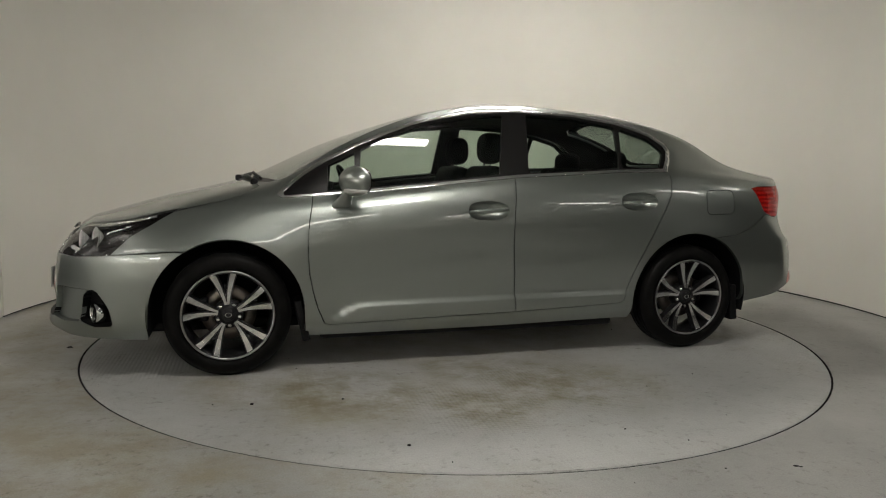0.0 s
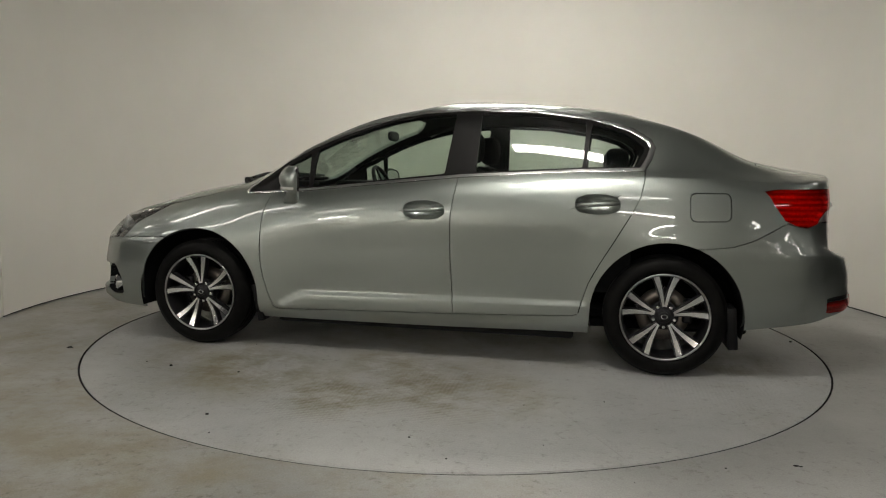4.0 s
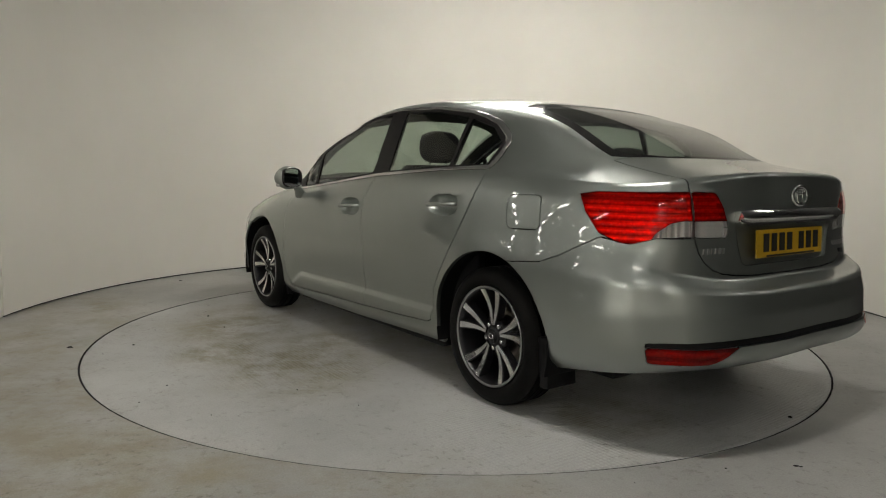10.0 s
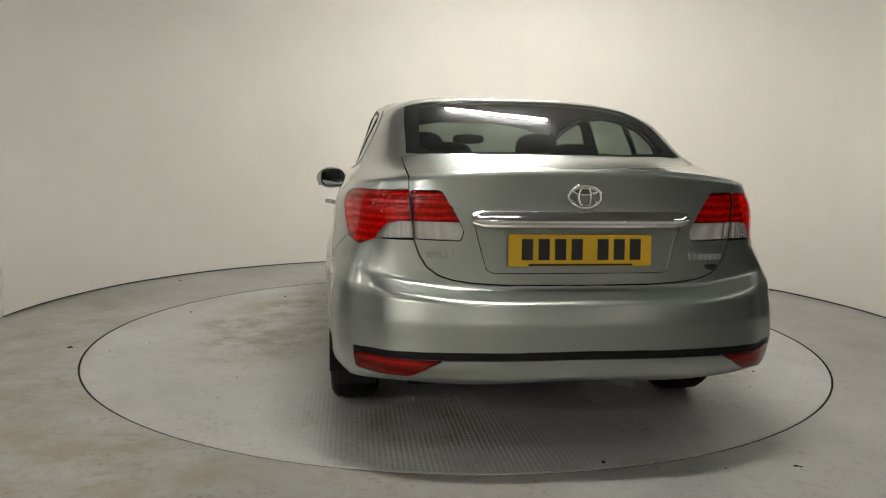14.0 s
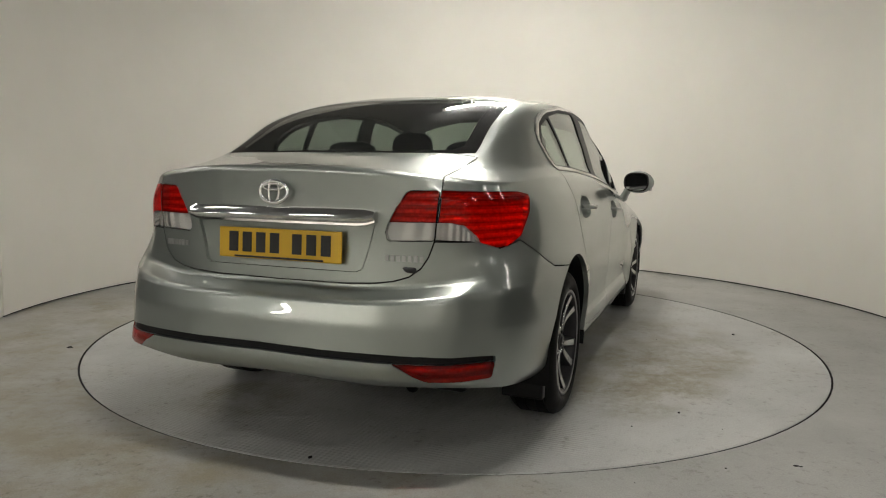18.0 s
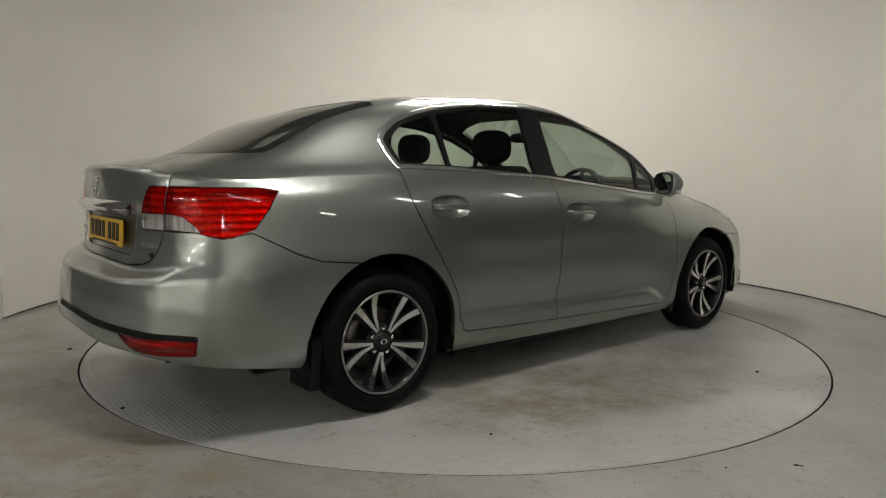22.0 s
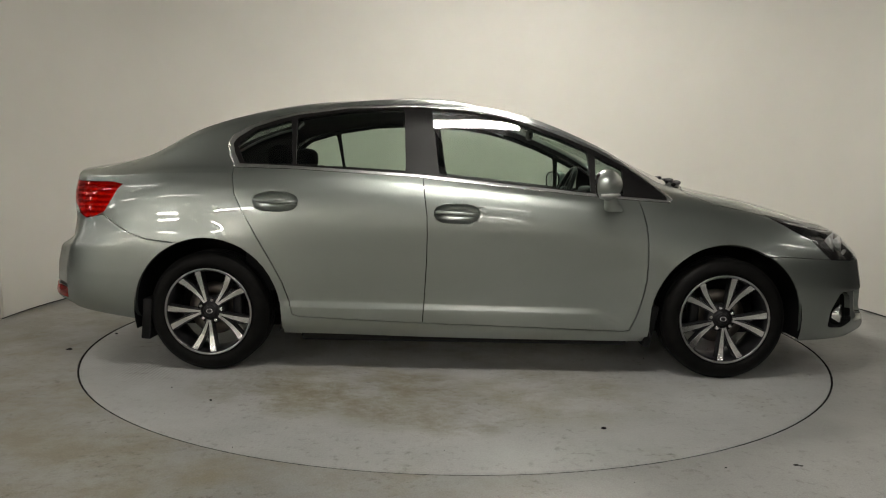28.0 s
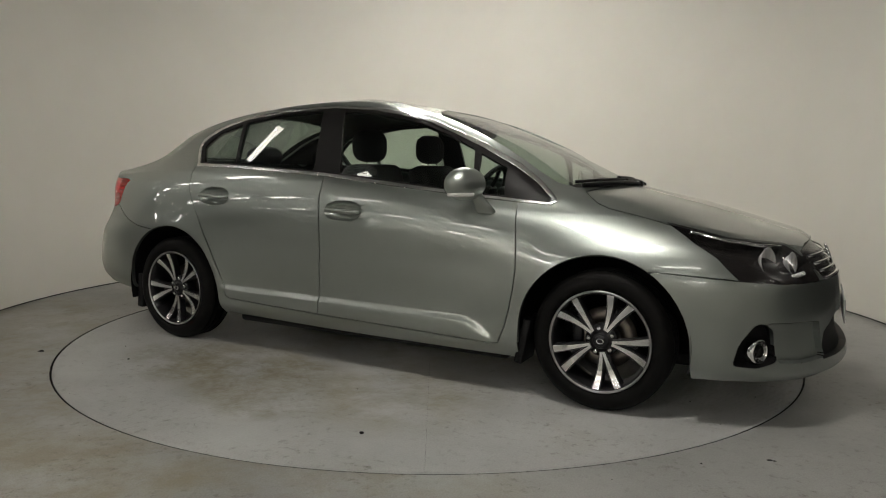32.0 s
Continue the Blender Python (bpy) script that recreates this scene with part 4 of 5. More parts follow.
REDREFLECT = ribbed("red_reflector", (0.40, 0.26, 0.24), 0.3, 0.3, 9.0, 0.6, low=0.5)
YELLOW = mat("yellow_plate", (0.66, 0.40, 0.02), 0.35)
WHITEPLATE = mat("white_plate", (0.62, 0.62, 0.60), 0.4)
BLACK.node_tree.nodes["Principled BSDF"].inputs["Specular IOR Level"].default_value = 0.2
FABRIC.node_tree.nodes["Principled BSDF"].inputs["Base Color"].default_value = (0.010, 0.010, 0.011, 1)
FABRIC.node_tree.nodes["Principled BSDF"].inputs["Specular IOR Level"].default_value = 0.2
BLACK.node_tree.nodes["Principled BSDF"].inputs["Base Color"].default_value = (0.006, 0.006, 0.0065, 1)
INDICATOR = mat("clear_indicator_plastic", (0.62, 0.62, 0.60), 0.12, 0.2, Coat_Weight=1.0)
SILVER = ribbed("faceted_lamp_silver", (0.93, 0.93, 0.93), 0.3, 0.25, 26.0, 0.5, True)
INK = mat("black_print", (0.012, 0.012, 0.012), 0.5)
MIRROR = mat("mirror_glass_silver", (0.85, 0.87, 0.88), 0.02, 1.0)
LINER = mat("roof_lining", (0.03, 0.03, 0.029), 0.9)
BPILLAR = mat("satin_black_film", (0.008, 0.0075, 0.0075), 0.4, Specular_IOR_Level=0.2)
LIP = mat("satin_rim_lip", (0.34, 0.34, 0.34), 0.38, 1.0)
FRIT = mat("black_glass_print", (0.010, 0.010, 0.010), 0.12, Specular_IOR_Level=0.25)
BRAKE = mat("brake_disc_iron", (0.30, 0.27, 0.24), 0.4, 0.9)


def wheel(car, x, s, phase):
    """An alloy wheel with five forked spokes, its tyre, disc, bolts and cap."""
    w = new("wheel")
    w.parent = car
    w.matrix_basis = pose(x, 0.79 * s, HUB_Z) @ (Matrix() if s > 0 else pose(0, 0, 0, 0, 0, 180))
    w["label"] = "black tyre on a five twin-spoke alloy wheel"
    half = .105
    bm = bmesh.new()
    prof = [(-half + .012, .235), (-half - .004, .262), (-half + .002, .290), (-half + .018, .308), (-half + .035, .3165)]
    for k, g in enumerate((-.062, -.022, .022, .062)):
        prof += [(g - .006, .3185), (g - .005, .3115), (g + .005, .3115), (g + .006, .3185)]
    prof += [(half - .035, .3165), (half - .018, .308), (half - .004, .292), (half + .002, .278), (half + .004, .262), (half + .001, .246), (half - .006, .240), (half - .012, .232)]
    lathe(bm, prof, "Y", 72)
    t = part("tyre", bm, RUBBER, w)
    t.data.set_sharp_from_angle(angle=math.radians(45))
    bm = bmesh.new()
    lathe(bm, [(half - .014, .2335), (half - .004, .2325), (half - .002, .2285), (half - .006, .2225), (half - .014, .2165), (half - .03, .212), (-.02, .205), (-half + .02, .215), (-half, .232)], "Y", 72)
    r = part("rim_barrel", bm, GUN, w)
    bm = bmesh.new()
    lathe(bm, [(half - .0035, .2320), (half - .0010, .2300), (half - .0012, .2265), (half - .0050, .2215)], "Y", 72)
    part("rim_lip", bm, LIP, w)
    # spokes: machined faces over darker flanks
    for i in range(5):
        mid = math.radians(phase) + 2 * math.pi * i / 5
        for q in (1, -1):
            inner_r, outer_r = .052, .2225
            rows = []
            for k in range(9):
                t_ = k / 8
                rad = inner_r + (outer_r - inner_r) * t_
                ang = mid + q * (.105 + .135 * t_ ** .9)
                wid = .0066 + .0104 * t_ ** 1.1
                y = .070 + .024 * t_ - .012 * math.sin(math.pi * t_)
                rows.append((rad, ang, wid, y))
            for name, mt, top, inset in (("spoke_face", ALLOY, .0015, 0.0), ("spoke", GUN, 0.0, -.0045)):
                bm = bmesh.new()
                rings = []
                for rad, ang, wid, y in rows:
                    c, sn = math.cos(ang), math.sin(ang)
                    px, pz, tx, tz = rad * c, rad * sn, -sn, c
                    w_ = wid - inset
                    dep = .004 if name == "spoke_face" else .038
                    rings.append([bm.verts.new((px + tx * o, yy, pz + tz * o)) for o, yy in ((-w_ * .92, y + top), (w_ * .92, y + top), (w_, y + top - .003), (w_ * (1.0 if name == "spoke_face" else 1.12), y - dep), (-w_ * (1.0 if name == "spoke_face" else 1.12), y - dep), (-w_, y + top - .003))])
                for a, b in zip(rings, rings[1:]):
                    for k in range(6):
                        bm.faces.new((a[k], a[(k + 1) % 6], b[(k + 1) % 6], b[k]))
                bm.faces.new(rings[0])
                bm.faces.new(list(reversed(rings[-1])))
                bmesh.ops.recalc_face_normals(bm, faces=bm.faces)
                part(name, bm, mt, w, smooth=False)
        # dark web in the fork
        bm = bmesh.new()
        pts = []
        for rad, da in ((.05, .0), (.065, -.14), (.13, -.10), (.16, 0), (.13, .10), (.065, .14)):
            pts.append((rad * math.cos(mid + da), rad * math.sin(mid + da)))
        up = [bm.verts.new((a, .050, b)) for a, b in pts]
        dn = [bm.verts.new((a, .03, b)) for a, b in pts]
        bm.faces.new(up)
        for k in range(6):
            bm.faces.new((up[k], dn[k], dn[(k + 1) % 6], up[(k + 1) % 6]))
        bmesh.ops.recalc_face_normals(bm, faces=bm.faces)
        part("spoke_web", bm, GUN, w, smooth=False)
        # bolt
        bm = bmesh.new()
        a = mid + math.pi / 5
        lathe(bm, [(.045, .011), (.066, .011), (.071, .008), (.071, 0)], "Y", 12, (.057 * math.cos(a), 0, .057 * math.sin(a)))
        part("wheel_bolt", bm, CHROME, w)
    bm = bmesh.new()
    lathe(bm, [(.0, .075), (.052, .075), (.060, .070), (.062, .040), (.066, .036), (.072, .034), (.074, .030), (.075, .0)], "Y", 32)
    part("hub", bm, GUN, w)
    bm = bmesh.new()
    lathe(bm, [(.074, .0260), (.079, .0255), (.081, .022), (.082, .0)], "Y", 28)
    cap = part("hub_cap", bm, GUN, w)
    bm = bmesh.new()
    lathe(bm, [(.0815, .0175), (.0832, .0165), (.0832, .0135), (.0815, .0125)], "Y", 24)
    bmesh.ops.scale(bm, vec=(1, 1, .72), verts=bm.verts)
    part("cap_badge", bm, ALLOY, cap)
    bm = bmesh.new()
    lathe(bm, [(-.03, .06), (-.03, .142), (-.012, .142), (-.012, .06)], "Y", 48, closed=True)
    part("brake_disc", bm, BRAKE, w)
    bm = bmesh.new()
    box(bm, .125 if x > 0 else -.125, -.02, .02, .05, .06, .13, .012)
    part("brake_caliper", bm, GUN, w)
    return w


def ribbon(bm, line, normals, width, height):
    """A raised strip along a line on the body."""
    rows = []
    for i, (p, n) in enumerate(zip(line, normals)):
        p, n = Vector(p), Vector(n)
        t = (Vector(line[min(i + 1, len(line) - 1)]) - Vector(line[max(i - 1, 0)])).normalized()
        b = n.cross(t).normalized()
        rows.append([bm.verts.new(p + b * o * width / 2 + n * h) for o, h in ((-1, -.002), (-.8, height * .8), (0, height), (.8, height * .8), (1, -.002))])
    for a, b in zip(rows, rows[1:]):
        for k in range(4):
            bm.faces.new((a[k], a[k + 1], b[k + 1], b[k]))
    bmesh.ops.recalc_face_normals(bm, faces=bm.faces)


def blob(bm, centre, radii, power=2.5, nu=28, nv=18, shape=None):
    """A rounded box-like solid."""
    def sp(v):
        return math.copysign(abs(v) ** (2 / power), v)
    rows = []
    for j in range(nv + 1):
        b = -math.pi / 2 + math.pi * j / nv
        row = []
        for i in range(nu):
            a = 2 * math.pi * i / nu
            p = Vector((sp(math.cos(b)) * sp(math.cos(a)), sp(math.cos(b)) * sp(math.sin(a)), sp(math.sin(b))))
            if shape:
                p = shape(p)
            row.append(bm.verts.new((centre[0] + radii[0] * p.x, centre[1] + radii[1] * p.y, centre[2] + radii[2] * p.z)))
        rows.append(row)
    for r0, r1 in zip(rows, rows[1:]):
        for i in range(nu):
            bm.faces.new((r0[i], r0[(i + 1) % nu], r1[(i + 1) % nu], r1[i]))
    bmesh.ops.remove_doubles(bm, verts=bm.verts, dist=1e-5)
    bmesh.ops.recalc_face_normals(bm, faces=bm.faces)


def door_mirror(car, s):
    """A swept-back housing on a foot, with its pane and indicator."""
    R = (.070, .112, .078)
    place = pose(.780, .960, 1.008, 0, 0, 24)
    side = Matrix.Diagonal((1, s, 1, 1))

    def finish(bm):
        bmesh.ops.transform(bm, matrix=side @ place, verts=bm.verts)
        if s < 0:
            bmesh.ops.reverse_faces(bm, faces=bm.faces)
        return bm

    def shape(p):      # blunt towards the rear, fuller inside, drooping a little outside
        k = 1 - .22 * max(0, p.x) ** 2 - .10 * max(0, p.y) ** 2
        x = p.x if p.x > -.42 else -.42 + (p.x + .42) * .10
        return Vector((x, p.y, p.z * k - .05 * max(0, p.y) ** 2))
    holder = new("door_mirror")
    holder.parent = car
    holder["label"] = "body-coloured door mirror with a clear indicator strip"
    bm = bmesh.new()
    blob(bm, (0, 0, 0), R, 2.15, 40, 26, shape=shape)
    part("mirror_shell", finish(bm), PAINT, holder)

    def oval(x, ky, kz, dz=0.0, n=32):
        return [(x, R[1] * ky * math.copysign(abs(math.cos(a)) ** .72, math.cos(a)), dz + R[2] * kz * math.copysign(abs(math.sin(a)) ** .72, math.sin(a))) for a in [2 * math.pi * i / n for i in range(n)]]
    bm = bmesh.new()
    rings = [[bm.verts.new(p) for p in oval(x, ky, kz)] for x, ky, kz in ((-.022, .86, .86), (-.036, .86, .86), (-.040, .83, .83), (-.038, .78, .76), (-.032, .76, .74))]
    for a, b in zip(rings, rings[1:]):
        for k in range(32):
            bm.faces.new((a[k], b[k], b[(k + 1) % 32], a[(k + 1) % 32]))
    bmesh.ops.recalc_face_normals(bm, faces=bm.faces)
    part("mirror_rim", finish(bm), GLOSSBLACK, holder)
    bm = bmesh.new()
    f = bm.faces.new([bm.verts.new(p) for p in oval(-.0350, .78, .755)])
    f.normal_update()
    if f.normal.x > 0:
        f.normal_flip()
    part("mirror_pane", finish(bm), MIRROR, holder, smooth=False)
    bm = bmesh.new()
    line, ns = [], []
    for d in range(-2, 106, 9):
        a = math.radians(d)
        c, q = math.cos(a), math.sin(a)
        line.append(Vector((R[0] * .83 * math.copysign(abs(c) ** .92, c), R[1] * .83 * math.copysign(abs(q) ** .92, q), -.050)))
        ns.append(Vector((c / R[0], q / R[1], -5)).normalized())
    ribbon(bm, line, ns, .020, .006)
    part("indicator", finish(bm), INDICATOR, holder)
    bm = bmesh.new()
    rings = []
    for z, x, y, rx, ry in ((.868, .838, .840, .048, .030), (.876, .838, .846, .051, .032), (.905, .828, .858, .043, .031), (.935, .812, .876, .034, .028), (.975, .800, .900, .034, .030)):
        rings.append([bm.verts.new((x + rx * math.copysign(abs(math.cos(a)) ** .8, math.cos(a)), (y + ry * math.sin(a)) * s, z)) for a in [2 * math.pi * k / 20 for k in range(20)]])
    for a, b in zip(rings, rings[1:]):
        for k in range(20):
            bm.faces.new((a[k], a[(k + 1) % 20], b[(k + 1) % 20], b[k]))
    bm.faces.new(rings[0])
    bm.faces.new(rings[-1])
    bmesh.ops.recalc_face_normals(bm, faces=bm.faces)
    part("mirror_foot", bm, PAINT, holder)


def door_handle(door, x, z, s):
    h = new("door_handle")
    h.parent = door
    bm = bmesh.new()
    pts = [(x - .112, .890, z + .001), (x - .100, .910, z + .001), (x - .06, .923, z), (x, .928, z - .003), (x + .06, .923, z - .007), (x + .100, .910, z - .009), (x + .112, .890, z - .010)]
    line = smooth_line(pts, 4)
    rings = []
    for i, p in enumerate(line):
        t = i / (len(line) - 1)
        w = .0110 * (1 - .30 * abs(2 * t - 1) ** 3)
        rings.append([bm.verts.new((p[0], (p[1] + .005 + .009 * math.cos(a) * (1 if math.cos(a) > 0 else .7)) * s, p[2] + w * math.sin(a))) for a in [2 * math.pi * k / 10 for k in range(10)]])
    for a, b in zip(rings, rings[1:]):
        for k in range(10):
            bm.faces.new((a[k], a[(k + 1) % 10], b[(k + 1) % 10], b[k]))
    bm.faces.new(rings[0])
    bm.faces.new(rings[-1])
    bmesh.ops.recalc_face_normals(bm, faces=bm.faces)
    part("handle_bar", bm, PAINT, h)
    if x > -.5:
        bm = bmesh.new()
        lathe(bm, [(.917 * s, .0075), (.9205 * s, .0065), (.9205 * s, 0)], "Y", 14, (x - .090, 0, z + .005))
        part("keyhole", bm, CHROME, h)
    return h


def plate(car, rear):
    p = new("number_plate")
    p.parent = car
    p["label"] = "yellow rear number plate with dark bars" if rear else "white front number plate with dark bars"
    x, z, lean = (-2.178, .793, 3) if rear else (2.378, .450, -4)
    p.matrix_basis = pose(x, 0, z, 0, lean, 0)
    s = -1 if rear else 1
    bm = bmesh.new()
    box(bm, 0, 0, 0, .008, .524, .113, .003)
    part("plate_sheet", bm, YELLOW if rear else WHITEPLATE, p, smooth=False)
    for i in range(7):
        y = -.205 + .060 * i + (.035 if i > 2 else 0) + .005
        bm = bmesh.new()
        box(bm, s * .0055, y * -s, 0.004, .003, .040, .074, .0008)
        part("plate_bar", bm, INK, p, smooth=False)
    bm = bmesh.new()
    box(bm, s * .0055, 0, -.050, .003, .38, .007)
    part("plate_footer", bm, INK, p, smooth=False)


def badge(car, x, z, lean, r, s):
    """A plain bright oval ring over a plain oval."""
    b = new("oval_badge")
    b.parent = car
    b.matrix_basis = pose(x, 0, z, 0, lean, 0)
    for name, ry, rz, w in (("badge_ring", r, r * .70, .008), ("badge_core", r * .42, r * .66, .006), ("badge_bow", r * .72, r * .26, .006)):
        bm = bmesh.new()
        n, m = 40, 8
        off = 0 if name != "badge_bow" else r * .28
        rows = []
        for i in range(n):
            a = 2 * math.pi * i / n
            cy, cz = math.cos(a), math.sin(a)
            rows.append([bm.verts.new((s * w * .8 * math.sin(q) * .9, (ry - w + w * math.cos(q)) * cy, off + (rz - w + w * math.cos(q)) * cz)) for q in [2 * math.pi * k / m for k in range(m)]])
        for i in range(n):
            for k in range(m):
                bm.faces.new((rows[i][k], rows[i][(k + 1) % m], rows[(i + 1) % n][(k + 1) % m], rows[(i + 1) % n][k]))
        bmesh.ops.recalc_face_normals(bm, faces=bm.faces)
        part(name, bm, CHROME, b)


def seat(car, x, y, rear=False):
    st = new("rear_seat" if rear else "front_seat")
    st.parent = car
    st["label"] = "charcoal fabric car seat with a headrest"
    bm = bmesh.new()
    box(bm, x + .05, y, .48, .52, .50, .16, .05, seg=3)
    part("seat_cushion", bm, FABRIC, st)
    bm = bmesh.new()
    lean = pose(0, 0, 0, 0, -18, 0)
    box(bm, x - .29, y, .80, .15, .62 if rear else .50, .62, .055, lean, 3)
    part("seat_back", bm, FABRIC, st)
    hx, hz, hh = (x - .39, 1.212, .098) if not rear else (x - .40, 1.145, .070)
    bm = bmesh.new()
    blob(bm, (hx, y, hz), (.070, .135, hh), 2.8, 24, 16)
    part("headrest", bm, FABRIC, st)
    for o in (-.06, .06):
        bm = bmesh.new()
        tube(bm, [(hx + .01, y + o, hz - .05), (hx + .03, y + o, hz - .17)], .006, 8)
        part("headrest_post", bm, CHROME, st)


def interior(car, sh):
    room = new("interior")
    room.parent = car
    room["label"] = "dark grey car interior"
    bm = bmesh.new()
    # tub: floor, door trims, parcel shelf
    for s in (1, -1):
        box(bm, -.15, .785 * s, .67, 1.9, .05, .50, .01)
    box(bm, -.05, 0, .30, 2.3, 1.5, .04)
    part("cabin_trim", bm, FABRIC, room, smooth=False)
    bm = bmesh.new()
    box(bm, -1.45, 0, 1.065, .50, 1.26, .03, .01)
    part("parcel_shelf", bm, FABRIC, room, smooth=False)
    bm = bmesh.new()
    box(bm, 1.0, 0, .84, .42, 1.44, .20, .06, seg=3)
    part("dashboard", bm, BLACK, room)
    bm = bmesh.new()
    box(bm, .86, -.37, .955, .22, .34, .07, .03, seg=3)
    part("instrument_hood", bm, BLACK, room)
    # steering wheel on the driver's side
    sw = new("steering_wheel")
    sw.parent = room
    sw.matrix_basis = pose(.63, -.37, .93, 0, -65, 0)
    bm = bmesh.new()
    n, m = 40, 10
    rows = [[bm.verts.new(((.175 + .015 * math.cos(q)) * math.cos(a), (.175 + .015 * math.cos(q)) * math.sin(a), .015 * math.sin(q))) for q in [2 * math.pi * k / m for k in range(m)]] for a in [2 * math.pi * i / n for i in range(n)]]
    for i in range(n):
        for k in range(m):
            bm.faces.new((rows[i][k], rows[(i + 1) % n][k], rows[(i + 1) % n][(k + 1) % m], rows[i][(k + 1) % m]))
    box(bm, 0, 0, .0, .13, .11, .04, .02)
    for a in (0, 130, 230):
        box(bm, .1 * math.cos(math.radians(a)), .1 * math.sin(math.radians(a)), 0, .12, .03, .015, .004, pose(0, 0, 0, 0, 0, a))
    sw2 = part("steering_rim", bm, BLACK, sw)
    # inner mirror
    bm = bmesh.new()
    blob(bm, (.47, -.03, 1.300), (.018, .115, .035), 3.0, 24, 12)
    part("inner_mirror", bm, BLACK, room)
    bm = bmesh.new()
    tube(bm, [(.47, -.03, 1.31), (.49, -.03, 1.335)], .01, 8)
    part("mirror_stalk", bm, BLACK, room)
    # linings of roof and pillars
    for nm, regs, mt in (("roof_lining", ["body"], LINER), ("pillar_trim", ["window_surround"], FABRIC)):
        bm, faces, norm = sh.take(regs, "both", gap=0, depth=0, sink=.022)
        bmesh.ops.delete(bm, geom=[f for f in bm.faces if f.calc_center_median().z < 1.10 or not -1.75 < f.calc_center_median().x < 1.15], context="FACES")
        part(nm, bm, mt, room)
    for y in (.37, -.37):
        seat(car, .235, y)
    for y in (.335, -.335):
        seat(car, -.62, y, True)


def lamp_unit(car, sh, name, regs, label, lens, back, mirror, depth=.03, clear=()):
    u = new(name)
    u.parent = car
    u["label"] = label
    sh.panel("lens", regs, lens, u, mirror=mirror, gap=.0004, depth=.003, sink=-.001)
    for reg in clear:
        sh.panel("clear_lens", [reg], CLEARLENS, u, "clear reversing lens", mirror=mirror, gap=.0006, depth=.006, sink=-.001)
        sh.panel("clear_reflector", [reg], FLUTED, u, mirror=mirror, gap=.001, depth=-depth * .7, sink=depth * .8)
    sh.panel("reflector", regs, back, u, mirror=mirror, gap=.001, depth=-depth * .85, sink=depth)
    return u


def rear_trim(car, sh):
    """Chrome bar over the plate, plain lettering bars, tail pipe."""
    bm = bmesh.new()
    rows = []
    for i in range(25):
        t = -1 + i / 12
        y = .392 * t
        x = -2.178 - .012 * (1 - t * t) + .010 * t ** 4
        k = 1 - .35 * max(0, abs(t) - .9) / .1
        rows.append([bm.verts.new((x + dx, y, .912 + dz * k)) for dx, dz in ((.015, .021), (-.014, .020), (-.026, .006), (-.030, -.012), (-.027, -.020), (-.014, -.024), (-.018, -.028), (-.019, -.036), (-.004, -.041), (.015, -.040))])
    for a, b in zip(rows, rows[1:]):
        for k in range(9):
            bm.faces.new((a[k], a[k + 1], b[k + 1], b[k]))
    bm.faces.new(rows[0])
    bm.faces.new(list(reversed(rows[-1])))
    bmesh.ops.recalc_face_normals(bm, faces=bm.faces)
    bar = part("chrome_bar", bm, CHROME, car, "chrome bar above the plate")
    bar.data.set_sharp_from_angle(angle=math.radians(30))
    bm = bmesh.new()
    box(bm, -2.19, .17, .882, .02, .035, .012, .003)
    part("boot_release", bm, BLACK, bar)
    for y0_, z0, n, gap_, w in ((.545, .775, 6, .0205, .014), (-.425, .765, 7, .0205, .0145)):
        for i in range(n):
            y = y0_ - i * gap_
            hit_at = sh.tree.ray_cast(Vector((-3, abs(y), z0)), Vector((1, 0, 0)))[0]
            bm = bmesh.new()
            box(bm, hit_at.x - .0015, y, z0, .004, w, .021, .0008)
            part("lettering_bar", bm, DULL, car, smooth=False)
    hit_at = sh.tree.ray_cast(Vector((-3, .505, .727)), Vector((1, 0, 0)))[0]
    bm = bmesh.new()
    box(bm, hit_at.x - .001, -.505, .727, .004, .055, .020, .004)
    part("model_badge", bm, GUN, car)
    bm = bmesh.new()
    tube(bm, [(-1.8, -.50, .315), (-2.02, -.50, .315), (-2.10, -.50, .305)], .026, 16, cap=False)
    part("tail_pipe", bm, GUN, car)
    for s in (1, -1):
        bm = bmesh.new()
        box(bm, -1.84, .30 * s, .40, .40, .50, .10, .03)
        part("rear_undertray", bm, BLACK, car)


